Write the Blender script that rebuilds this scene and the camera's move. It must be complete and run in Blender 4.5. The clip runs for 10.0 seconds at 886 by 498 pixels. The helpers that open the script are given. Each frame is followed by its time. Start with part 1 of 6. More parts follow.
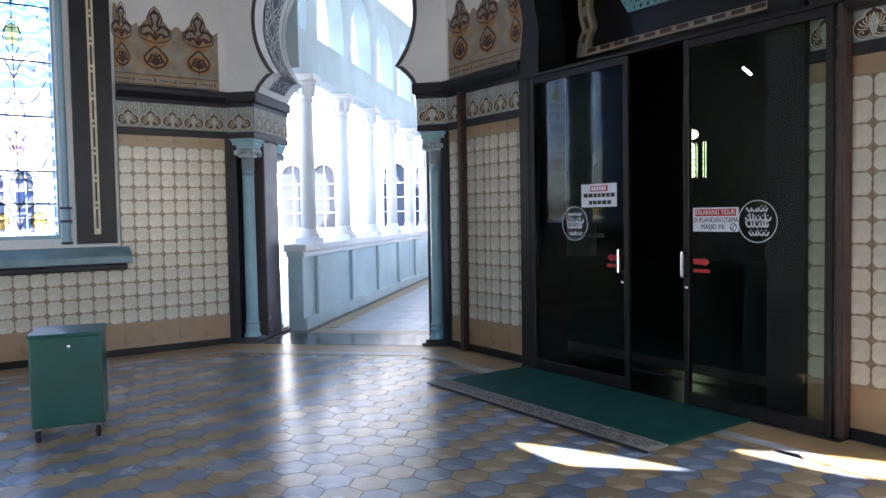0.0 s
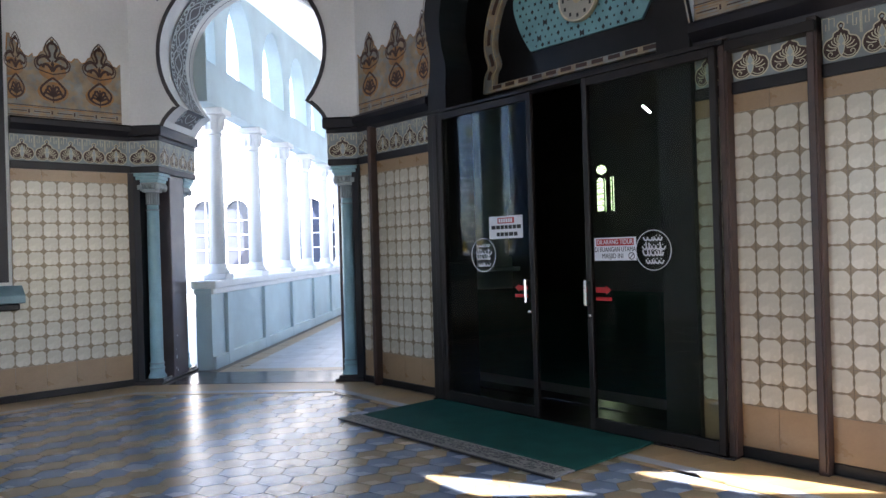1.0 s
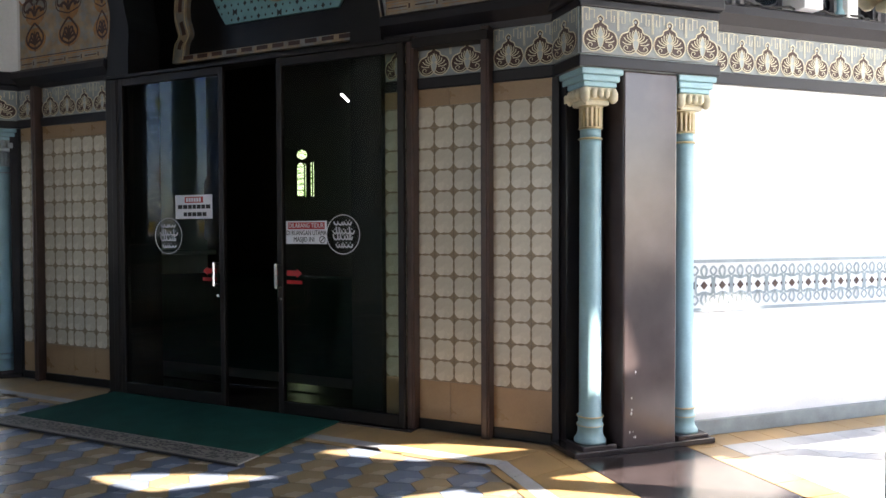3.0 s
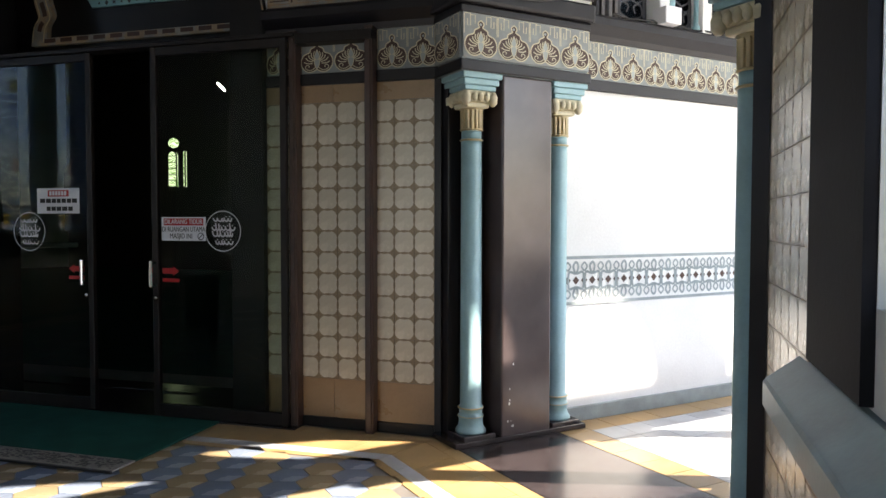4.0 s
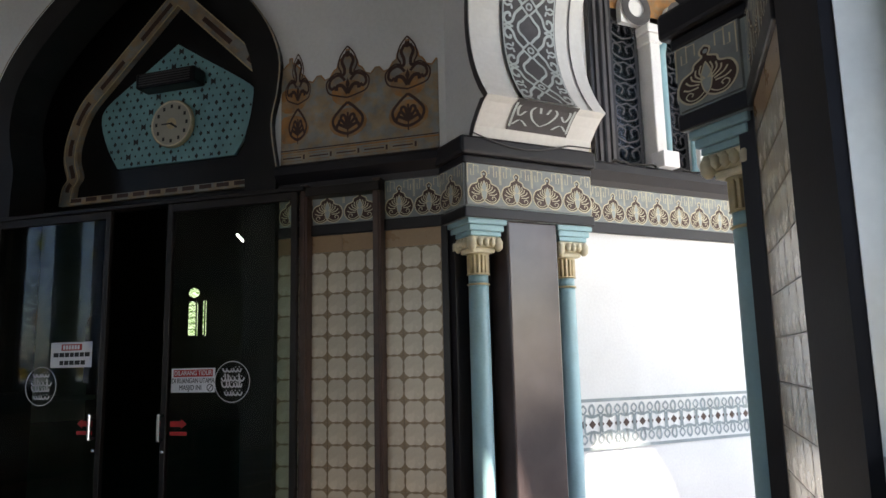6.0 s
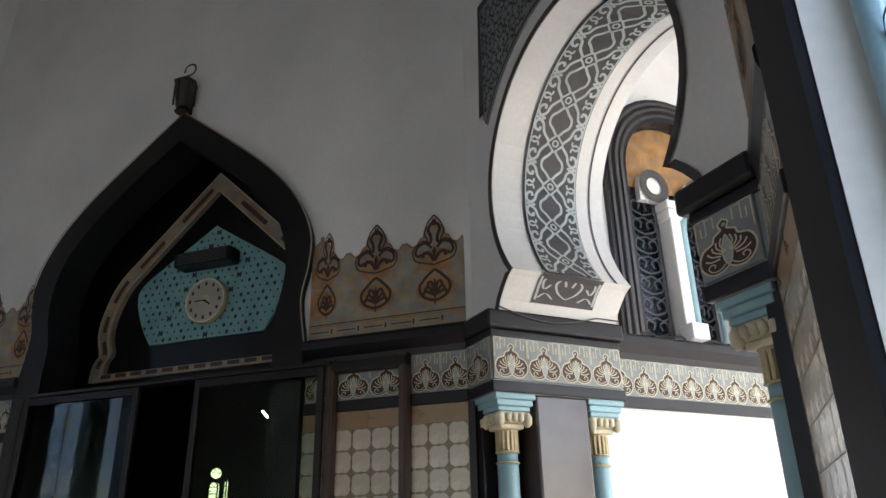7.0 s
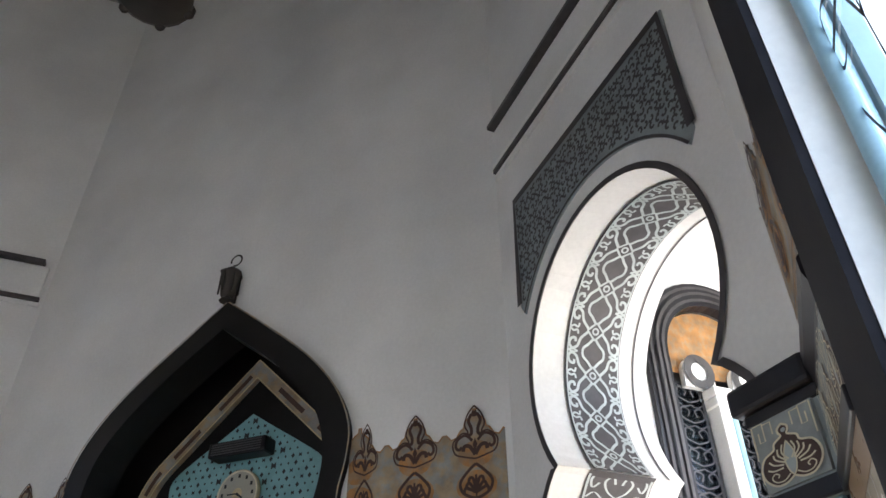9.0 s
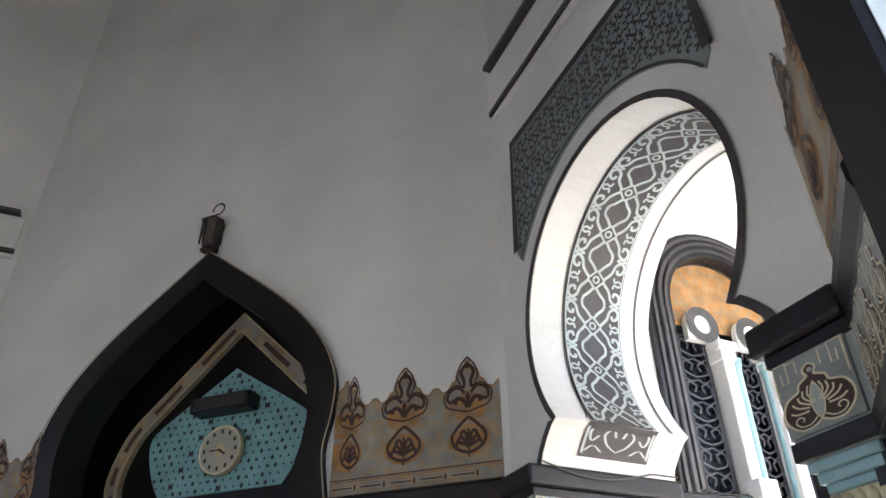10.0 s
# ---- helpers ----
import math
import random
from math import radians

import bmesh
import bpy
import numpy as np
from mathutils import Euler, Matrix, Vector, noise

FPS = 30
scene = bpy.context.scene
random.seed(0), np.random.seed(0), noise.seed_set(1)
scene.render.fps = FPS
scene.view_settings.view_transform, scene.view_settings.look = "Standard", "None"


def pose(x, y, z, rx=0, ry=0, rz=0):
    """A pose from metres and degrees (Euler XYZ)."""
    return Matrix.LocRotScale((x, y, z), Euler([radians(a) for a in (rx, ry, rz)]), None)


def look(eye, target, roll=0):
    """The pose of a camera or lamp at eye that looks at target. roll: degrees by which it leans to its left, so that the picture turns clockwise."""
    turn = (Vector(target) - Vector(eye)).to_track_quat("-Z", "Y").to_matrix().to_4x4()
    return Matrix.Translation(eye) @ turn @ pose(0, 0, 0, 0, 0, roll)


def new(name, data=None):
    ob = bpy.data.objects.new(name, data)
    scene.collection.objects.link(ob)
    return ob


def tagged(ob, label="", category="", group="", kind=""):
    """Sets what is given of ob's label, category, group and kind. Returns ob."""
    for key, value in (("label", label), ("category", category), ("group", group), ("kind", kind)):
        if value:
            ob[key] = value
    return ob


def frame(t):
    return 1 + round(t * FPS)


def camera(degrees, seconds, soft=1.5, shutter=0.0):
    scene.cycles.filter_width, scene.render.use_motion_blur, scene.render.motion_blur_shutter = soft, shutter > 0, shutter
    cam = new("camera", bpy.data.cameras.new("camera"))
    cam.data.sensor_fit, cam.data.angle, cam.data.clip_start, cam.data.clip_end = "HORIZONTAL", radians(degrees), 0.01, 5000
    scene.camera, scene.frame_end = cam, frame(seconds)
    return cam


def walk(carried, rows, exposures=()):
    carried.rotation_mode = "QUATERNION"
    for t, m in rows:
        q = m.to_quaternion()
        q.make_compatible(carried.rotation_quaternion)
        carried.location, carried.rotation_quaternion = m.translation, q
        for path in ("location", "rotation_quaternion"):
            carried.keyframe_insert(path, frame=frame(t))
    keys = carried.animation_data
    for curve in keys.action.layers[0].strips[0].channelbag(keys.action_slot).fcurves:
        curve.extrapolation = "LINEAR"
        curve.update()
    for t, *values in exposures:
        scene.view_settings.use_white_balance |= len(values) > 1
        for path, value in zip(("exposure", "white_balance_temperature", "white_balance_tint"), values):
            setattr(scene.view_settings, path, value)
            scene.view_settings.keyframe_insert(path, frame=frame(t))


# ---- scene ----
cam = camera(62.5, 10.0)
PATH = [
    (0, (3.864, -4.645, 1.425), (2.228, -3.499, 1.335), -1.0),
    (0.5, (3.91, -4.62, 1.407), (2.282, -3.459, 1.367), -1.6),
    (1, (3.933, -4.588, 1.399), (2.431, -3.268, 1.401), -1.7),
    (1.5, (3.95, -4.57, 1.408), (2.563, -3.129, 1.42), -1.6),
    (2, (3.949, -4.548, 1.375), (2.731, -2.962, 1.358), -0.5),
    (2.5, (3.966, -4.532, 1.378), (2.931, -2.82, 1.349), -0.1),
    (3, (3.978, -4.527, 1.382), (3.114, -2.724, 1.33), -0.2),
    (3.2, (3.977, -4.566, 1.377), (3.212, -2.719, 1.323), 0.4),
    (4.3, (3.983, -4.605, 1.436), (3.46, -2.676, 1.362), -0.3),
    (4.5, (4.023, -4.602, 1.415), (3.516, -2.668, 1.38), -0.2),
    (5, (4.063, -4.57, 1.434), (3.498, -2.653, 1.51), -0.9),
    (5.2, (4.019, -4.612, 1.449), (3.456, -2.694, 1.526), -1.1),
    (6.3, (4.063, -4.574, 1.434), (3.451, -2.729, 1.904), -1.3),
    (6.5, (4.067, -4.594, 1.427), (3.459, -2.779, 2.008), -1.5),
    (7, (4.063, -4.574, 1.434), (3.443, -2.835, 2.204), -1.2),
    (7.5, (4.063, -4.573, 1.434), (3.431, -2.871, 2.274), -1.0),
    (8, (4.057, -4.545, 1.444), (3.446, -2.922, 2.44), -0.4),
    (8.5, (4.083, -4.59, 1.536), (3.454, -3.047, 2.644), 0.4),
    (9, (4.049, -4.636, 1.555), (3.431, -3.141, 2.732), -0.4),
    (9.5, (3.983, -4.527, 1.573), (3.354, -2.996, 2.696), -0.4),
    (10, (3.928, -4.307, 1.594), (3.306, -2.761, 2.699), -0.4),
]
EXPOSURES = [(0.0, 3.3, 6400, 18), (2.0, 3.25, 6700, 18), (3.0, 2.7, 7000, 17), (4.5, 2.15, 7200, 14), (5.2, 2.05, 7200, 15), (6.5, 2.28, 6950, 15), (7.5, 2.7, 6900, 15), (8.5, 3.2, 6800, 16), (10.0, 3.3, 6850, 15)]
walk(cam, [(t, look(eye, target, roll)) for t, eye, target, roll in PATH], EXPOSURES)

# ---- world, sun, exposure ----
world = bpy.data.worlds.new("world")
scene.world = world
world.use_nodes = True
wn = world.node_tree.nodes
sky = wn.new("ShaderNodeTexSky")
sky.sky_type = "NISHITA"
sky.sun_disc = False
SUN_DIR = Vector((1.02, 0.222, 1.0)).normalized()
sky.sun_elevation = math.asin(SUN_DIR.z)
sky.sun_rotation = math.atan2(SUN_DIR.x, SUN_DIR.y)
bgn = wn["Background"]
bgn.inputs["Strength"].default_value = 0.15
world.node_tree.links.new(sky.outputs[0], bgn.inputs[0])
sun_data = bpy.data.lights.new("sun", "SUN")
sun_data.energy, sun_data.angle, sun_data.color = 5.0, radians(0.5), (1.0, 0.93, 0.82)
sun = new("sun", sun_data)
sun.matrix_world = Matrix.Translation((8, 2, 12)) @ SUN_DIR.to_track_quat("Z", "Y").to_matrix().to_4x4()


# ---- materials ----
def rgb(c):
    return (c[0], c[1], c[2], 1.0)


def surface(name, color, rough=0.5, metal=0.0, dark=0.75, scale=3.0, grain=60.0, bump=0.15, spread=0.0, coat=0.0, spec=0.5, second=None):
    """A painted or stone surface: broad stains, fine grain, slight relief; spread varies it from piece to piece."""
    m = bpy.data.materials.new(name)
    m.use_nodes = True
    nt = m.node_tree
    b = nt.nodes["Principled BSDF"]
    co = nt.nodes.new("ShaderNodeTexCoord")
    big = nt.nodes.new("ShaderNodeTexNoise")
    big.inputs["Scale"].default_value, big.inputs["Detail"].default_value = scale, 5
    fine = nt.nodes.new("ShaderNodeTexNoise")
    fine.inputs["Scale"].default_value, fine.inputs["Detail"].default_value = grain, 3
    nt.links.new(co.outputs["Object"], big.inputs["Vector"])
    nt.links.new(co.outputs["Object"], fine.inputs["Vector"])
    ramp = nt.nodes.new("ShaderNodeMapRange")
    ramp.inputs[1].default_value, ramp.inputs[2].default_value = 0.35, 0.7
    ramp.inputs[3].default_value, ramp.inputs[4].default_value = dark, 1.06
    nt.links.new(big.outputs["Fac"], ramp.inputs[0])
    mul = nt.nodes.new("ShaderNodeMath")
    mul.operation = "MULTIPLY_ADD"
    nt.links.new(fine.outputs["Fac"], mul.inputs[0])
    mul.inputs[1].default_value = 0.16
    nt.links.new(ramp.outputs[0], mul.inputs[2])
    sub = nt.nodes.new("ShaderNodeMath")
    sub.operation = "SUBTRACT"
    nt.links.new(mul.outputs[0], sub.inputs[0])
    sub.inputs[1].default_value = 0.08
    last = sub
    if spread:
        info = nt.nodes.new("ShaderNodeObjectInfo")
        var = nt.nodes.new("ShaderNodeMath")
        var.operation = "MULTIPLY_ADD"
        nt.links.new(info.outputs["Random"], var.inputs[0])
        var.inputs[1].default_value = spread
        nt.links.new(sub.outputs[0], var.inputs[2])
        geo = nt.nodes.new("ShaderNodeNewGeometry")
        var2 = nt.nodes.new("ShaderNodeMath")
        var2.operation = "MULTIPLY_ADD"
        nt.links.new(geo.outputs["Random Per Island"], var2.inputs[0])
        var2.inputs[1].default_value = spread
        nt.links.new(var.outputs[0], var2.inputs[2])
        last = nt.nodes.new("ShaderNodeMath")
        last.operation = "SUBTRACT"
        nt.links.new(var2.outputs[0], last.inputs[0])
        last.inputs[1].default_value = spread
    mix = nt.nodes.new("ShaderNodeVectorMath")
    mix.operation = "SCALE"
    mix.inputs[0].default_value = color
    if second:
        blot = nt.nodes.new("ShaderNodeTexNoise")
        blot.inputs["Scale"].default_value, blot.inputs["Detail"].default_value = scale * 1.7, 6
        nt.links.new(co.outputs["Object"], blot.inputs["Vector"])
        step = nt.nodes.new("ShaderNodeMapRange")
        step.inputs[1].default_value, step.inputs[2].default_value = 0.44, 0.58
        nt.links.new(blot.outputs["Fac"], step.inputs[0])
        two = nt.nodes.new("ShaderNodeMix")
        two.data_type = "RGBA"
        two.inputs[6].default_value, two.inputs[7].default_value = rgb(color), rgb(second)
        nt.links.new(step.outputs[0], two.inputs[0])
        nt.links.new(two.outputs[2], mix.inputs[0])
    nt.links.new(last.outputs[0], mix.inputs["Scale"])
    nt.links.new(mix.outputs[0], b.inputs["Base Color"])
    rr = nt.nodes.new("ShaderNodeMapRange")
    rr.inputs[3].default_value, rr.inputs[4].default_value = max(0.03, rough - 0.08), min(1, rough + 0.1)
    nt.links.new(big.outputs["Fac"], rr.inputs[0])
    nt.links.new(rr.outputs[0], b.inputs["Roughness"])
    b.inputs["Metallic"].default_value = metal
    b.inputs["Coat Weight"].default_value = coat
    b.inputs["Specular IOR Level"].default_value = spec
    if bump:
        bp = nt.nodes.new("ShaderNodeBump")
        bp.inputs["Strength"].default_value, bp.inputs["Distance"].default_value = bump, 0.004
        nt.links.new(fine.outputs["Fac"], bp.inputs["Height"])
        nt.links.new(bp.outputs[0], b.inputs["Normal"])
    return m


WHITE = surface("white_plaster", (0.74, 0.74, 0.72), 0.6, dark=0.86, scale=0.8, grain=35)
LIME = surface("white_limewash", (0.8, 0.8, 0.79), 0.7, dark=0.9, scale=1.2)
BLACK = surface("black_gloss_paint", (0.011, 0.01, 0.0105), 0.32, dark=0.6, spec=0.3)
NAVY = surface("dark_gloss_paint", (0.016, 0.015, 0.019), 0.36, dark=0.65, spec=0.3)
MATTE = surface("dark_matte_paint", (0.02, 0.02, 0.025), 0.7, dark=0.65, spec=0.12)
GRANITE = surface("polished_dark_stone", (0.045, 0.036, 0.038), 0.2, dark=0.6, scale=5, grain=140, bump=0.03)
PIERSTONE = surface("polished_plum_stone", (0.1, 0.078, 0.08), 0.2, dark=0.7, scale=3, grain=140, bump=0.03)
BLUE = surface("light_blue_paint", (0.3, 0.5, 0.55), 0.4, dark=0.82, scale=4)
PALE = surface("pale_blue_plaster", (0.5, 0.62, 0.65), 0.6, dark=0.85, scale=1.5)
CREAM = surface("cream_glazed_tile", (0.58, 0.525, 0.42), 0.25, dark=0.88, scale=6, bump=0.05, spread=0.1)
BRONZE = surface("olive_brown_glaze", (0.27, 0.2, 0.12), 0.3, dark=0.8, scale=8, bump=0.05, spread=0.08)
OCHRE_TILE = surface("tan_glazed_tile", (0.36, 0.235, 0.13), 0.28, dark=0.85, scale=3, bump=0.05, spread=0.1)
DOORMETAL = surface("dark_brown_metal", (0.014, 0.011, 0.01), 0.4, dark=0.7, scale=6, spec=0.3)
WOOD = surface("red_brown_wood", (0.06, 0.032, 0.024), 0.4, dark=0.6, scale=9)
GOLD = surface("gold_paint", (0.6, 0.49, 0.28), 0.45, dark=0.75, scale=12)
PALEGOLD = surface("pale_gold_paint", (0.74, 0.67, 0.48), 0.5, dark=0.75, scale=12)
MAROON = surface("maroon_paint", (0.065, 0.026, 0.017), 0.45, dark=0.7, scale=10)
GREYBLUE = surface("grey_blue_paint", (0.3, 0.35, 0.36), 0.5, dark=0.75, scale=6)
BEIGE = surface("faded_ornament_paint", (0.4, 0.3, 0.19), 0.6, dark=0.68, scale=7, second=(0.31, 0.31, 0.28))
ORANGE = surface("faded_orange_paint", (0.46, 0.22, 0.07), 0.6, dark=0.65, scale=9, second=(0.38, 0.24, 0.13))
FGROUND = surface("pale_grey_frieze_paint", (0.3, 0.33, 0.33), 0.55, dark=0.75, scale=8)
CHAR = surface("charcoal_relief_paint", (0.06, 0.055, 0.058), 0.5, dark=0.7, scale=10)
TEAL = surface("teal_relief_paint", (0.2, 0.42, 0.44), 0.5, dark=0.8, scale=6)
SILVER = surface("silver_grey_paint", (0.45, 0.5, 0.5), 0.45, dark=0.75, scale=8)
FBLUE = surface("blue_cement_tile", (0.2, 0.25, 0.34), 0.25, dark=0.72, scale=2.5, grain=90, bump=0.05, spread=0.22)
FOCHRE = surface("ochre_cement_tile", (0.36, 0.28, 0.17), 0.25, dark=0.72, scale=2.5, grain=90, bump=0.05, spread=0.22)
FTAN = surface("tan_border_tile", (0.42, 0.28, 0.13), 0.3, dark=0.75, scale=3, grain=90, bump=0.05, spread=0.15)
FPALE = surface("pale_border_tile", (0.46, 0.49, 0.53), 0.3, dark=0.75, scale=3, grain=90, bump=0.05, spread=0.15)
GROUT = surface("floor_grout", (0.17, 0.16, 0.15), 0.6, dark=0.7)
CARPET = surface("green_carpet", (0.01, 0.07, 0.055), 0.95, dark=0.75, scale=5, grain=400, bump=0.6, spec=0.1)
FRINGE = surface("woven_carpet_border", (0.3, 0.29, 0.26), 0.95, dark=0.8, scale=8, grain=300, bump=0.5, spec=0.1)
GREENBOX = surface("green_painted_plywood", (0.012, 0.085, 0.062), 0.35, dark=0.8, scale=4, bump=0.05)
RUBBER = surface("black_rubber", (0.015, 0.015, 0.015), 0.6)
CHROME = surface("chrome", (0.75, 0.75, 0.75), 0.12, metal=1.0, dark=0.95, bump=0)
IRON = surface("old_bronze_iron", (0.05, 0.042, 0.035), 0.5, metal=0.4, dark=0.6)
SIGNWHITE = surface("white_vinyl", (0.75, 0.75, 0.78), 0.4, dark=0.92, bump=0)
SIGNRED = surface("red_vinyl", (0.45, 0.02, 0.02), 0.4, dark=0.9, bump=0)
SIGNINK = surface("black_print", (0.02, 0.02, 0.02), 0.5, bump=0)
CLOCKFACE = surface("cream_dial", (0.4, 0.38, 0.31), 0.4, dark=0.9, bump=0)
GROUND = surface("pale_paving", (0.45, 0.44, 0.42), 0.8, dark=0.8, scale=0.5)
# hall plaster with the darkness of the unlit room put into its colour
HALL_SHADE = surface("hall_plaster_shade", (0.05, 0.05, 0.048), 0.8, dark=0.8)
ROOF = surface("grey_ceiling_boards", (0.3, 0.3, 0.29), 0.8, dark=0.8)
SILL = surface("worn_blue_grey_sill_paint", (0.2, 0.31, 0.34), 0.4, dark=0.75, scale=5)
MUTED_BLUE = surface("blue_window_paint", (0.27, 0.44, 0.52), 0.4, dark=0.85, scale=4)
LEAD = surface("lead_came", (0.05, 0.05, 0.055), 0.5, metal=0.3)
WINGLASS = surface("dark_blue_window_pane", (0.06, 0.075, 0.12), 0.12, dark=0.7, scale=1.0, bump=0)


def clear(name, tint, gloss=0.08, rough=0.02):
    """A pane: tinted see-through with a glossy skin."""
    m = bpy.data.materials.new(name)
    m.use_nodes = True
    nt = m.node_tree
    nt.nodes.remove(nt.nodes["Principled BSDF"])
    tr = nt.nodes.new("ShaderNodeBsdfTransparent")
    tr.inputs[0].default_value = rgb(tint)
    gl = nt.nodes.new("ShaderNodeBsdfGlossy")
    gl.inputs["Roughness"].default_value = rough
    lw = nt.nodes.new("ShaderNodeLayerWeight")
    lw.inputs[0].default_value = 0.5
    pw = nt.nodes.new("ShaderNodeMath")
    pw.operation = "POWER"
    pw.inputs[1].default_value = 5.0
    nt.links.new(lw.outputs["Facing"], pw.inputs[0])
    fr = nt.nodes.new("ShaderNodeMath")
    fr.operation = "MULTIPLY_ADD"
    nt.links.new(pw.outputs[0], fr.inputs[0])
    fr.inputs[1].default_value, fr.inputs[2].default_value = 0.92, 0.015
    mx = nt.nodes.new("ShaderNodeMixShader")
    nt.links.new(fr.outputs[0], mx.inputs[0])
    nt.links.new(tr.outputs[0], mx.inputs[1])
    nt.links.new(gl.outputs[0], mx.inputs[2])
    nt.links.new(mx.outputs[0], nt.nodes["Material Output"].inputs[0])
    return m


DOORGLASS = clear("smoked_door_glass", (0.88, 0.92, 0.88))
PANES = [clear("pale_stained_glass", (0.62, 0.7, 0.78)), clear("clear_stained_glass", (0.75, 0.78, 0.78)),
         clear("blue_stained_glass", (0.2, 0.36, 0.68)), clear("amber_stained_glass", (0.75, 0.5, 0.12)),
         clear("rose_stained_glass", (0.6, 0.34, 0.28)), clear("green_stained_glass", (0.3, 0.5, 0.3))]


def scroll_glass():
    """Blue-grey leaded glass with curling white strokes, the same on both sides of its middle."""
    m = clear("scroll_stained_glass", (1, 1, 1))
    nt = m.node_tree
    tr = [n for n in nt.nodes if n.bl_idname == "ShaderNodeBsdfTransparent"][0]
    co = nt.nodes.new("ShaderNodeTexCoord")
    wv = nt.nodes.new("ShaderNodeTexWave")
    wv.wave_type, wv.rings_direction = "RINGS", "Y"
    wv.inputs["Scale"].default_value, wv.inputs["Distortion"].default_value = 2.6, 8.0
    wv.inputs["Detail"].default_value, wv.inputs["Detail Scale"].default_value = 1.0, 2.2
    fold = nt.nodes.new("ShaderNodeVectorMath")
    fold.operation = "ABSOLUTE"
    nt.links.new(co.outputs["Object"], fold.inputs[0])
    nt.links.new(fold.outputs[0], wv.inputs["Vector"])
    rp = nt.nodes.new("ShaderNodeValToRGB")
    rp.color_ramp.elements[0].position, rp.color_ramp.elements[0].color = 0.47, (0.16, 0.24, 0.46, 1)
    rp.color_ramp.elements[1].position, rp.color_ramp.elements[1].color = 0.62, (0.97, 0.98, 0.98, 1)
    nt.links.new(wv.outputs["Fac"], rp.inputs[0])
    nt.links.new(rp.outputs[0], tr.inputs[0])
    return m


SCROLLGLASS = scroll_glass()


def glow(name, color, strength):
    m = bpy.data.materials.new(name)
    m.use_nodes = True
    b = m.node_tree.nodes["Principled BSDF"]
    b.inputs["Emission Color"].default_value = rgb(color)
    b.inputs["Emission Strength"].default_value = strength
    return m


# ---- building helpers ----
def bm_box(bm, x0, x1, y0, y1, z0, z1, mat=0, bevel=0.0):
    v = [bm.verts.new(p) for p in ((x0, y0, z0), (x1, y0, z0), (x1, y1, z0), (x0, y1, z0), (x0, y0, z1), (x1, y0, z1), (x1, y1, z1), (x0, y1, z1))]
    fs = [bm.faces.new([v[i] for i in f]) for f in ((0, 3, 2, 1), (4, 5, 6, 7), (0, 1, 5, 4), (1, 2, 6, 5), (2, 3, 7, 6), (3, 0, 4, 7))]
    for f in fs:
        f.material_index = mat
    if bevel:
        es = list({e for f in fs for e in f.edges})
        for f in bmesh.ops.bevel(bm, geom=es, offset=bevel, segments=2, affect="EDGES", profile=0.5)["faces"]:
            f.material_index = mat
    return fs


def bm_slab(bm, loops, y0, y1, mat=0):
    """A plate in the x-z plane between depths y0 and y1, with outer loop first and holes after."""
    edges = []
    for loop in loops:
        vs = [bm.verts.new((x, y0, z)) for x, z in loop]
        edges += [bm.edges.new((vs[i], vs[(i + 1) % len(vs)])) for i in range(len(vs))]
    made = bmesh.ops.triangle_fill(bm, use_beauty=True, use_dissolve=False, edges=edges)
    faces = [g for g in made["geom"] if isinstance(g, bmesh.types.BMFace)]
    ext = bmesh.ops.extrude_face_region(bm, geom=faces)
    nv = [g for g in ext["geom"] if isinstance(g, bmesh.types.BMVert)]
    bmesh.ops.translate(bm, verts=nv, vec=(0, y1 - y0, 0))
    allf = set(faces) | {f for v in nv for f in v.link_faces} | {f for e in edges for f in e.link_faces}
    for f in allf:
        f.material_index = mat
    bmesh.ops.recalc_face_normals(bm, faces=list(allf))


def bm_ribbon(bm, pts, width, y, thick=0.004, mat=0, closed=False):
    """A flat painted or carved line along points in the x-z plane, standing proud from y by thick (towards -y)."""
    n = len(pts)
    left, right = [], []
    for i in range(n):
        a = pts[(i - 1) % n] if (closed or i) else pts[0]
        b = pts[(i + 1) % n] if (closed or i < n - 1) else pts[-1]
        dx, dz = b[0] - a[0], b[1] - a[1]
        d = math.hypot(dx, dz) or 1
        ox, oz = -dz / d * width / 2, dx / d * width / 2
        left.append(bm.verts.new((pts[i][0] + ox, y - thick, pts[i][1] + oz)))
        right.append(bm.verts.new((pts[i][0] - ox, y - thick, pts[i][1] - oz)))
    for i in range(n if closed else n - 1):
        j = (i + 1) % n
        try:
            f = bm.faces.new((left[i], left[j], right[j], right[i]))
            f.material_index = mat
        except ValueError:
            pass


def bm_poly(bm, pts, y, mat=0):
    f = bm.faces.new([bm.verts.new((x, y, z)) for x, z in pts])
    f.material_index = mat
    f.normal_update()
    if f.normal.y > 0:
        f.normal_flip()
    return f


def bm_lathe(bm, profile, cx, cy, z0=0.0, seg=20, mat=0):
    """Turn a profile of (radius, height) round a vertical axis."""
    rings = []
    for r, z in profile:
        rings.append([bm.verts.new((cx + r * math.cos(2 * math.pi * k / seg), cy + r * math.sin(2 * math.pi * k / seg), z0 + z)) for k in range(seg)])
    for a, b in zip(rings, rings[1:]):
        for k in range(seg):
            f = bm.faces.new((a[k], a[(k + 1) % seg], b[(k + 1) % seg], b[k]))
            f.material_index, f.smooth = mat, True
    for ring, flip in ((rings[0], True), (rings[-1], False)):
        f = bm.faces.new(list(reversed(ring)) if flip else ring)
        f.material_index = mat


def mesh_of(name, bm, mats):
    me = bpy.data.meshes.new(name)
    bm.to_mesh(me)
    bm.free()
    for m in mats if isinstance(mats, (list, tuple)) else [mats]:
        me.materials.append(m)
    return me


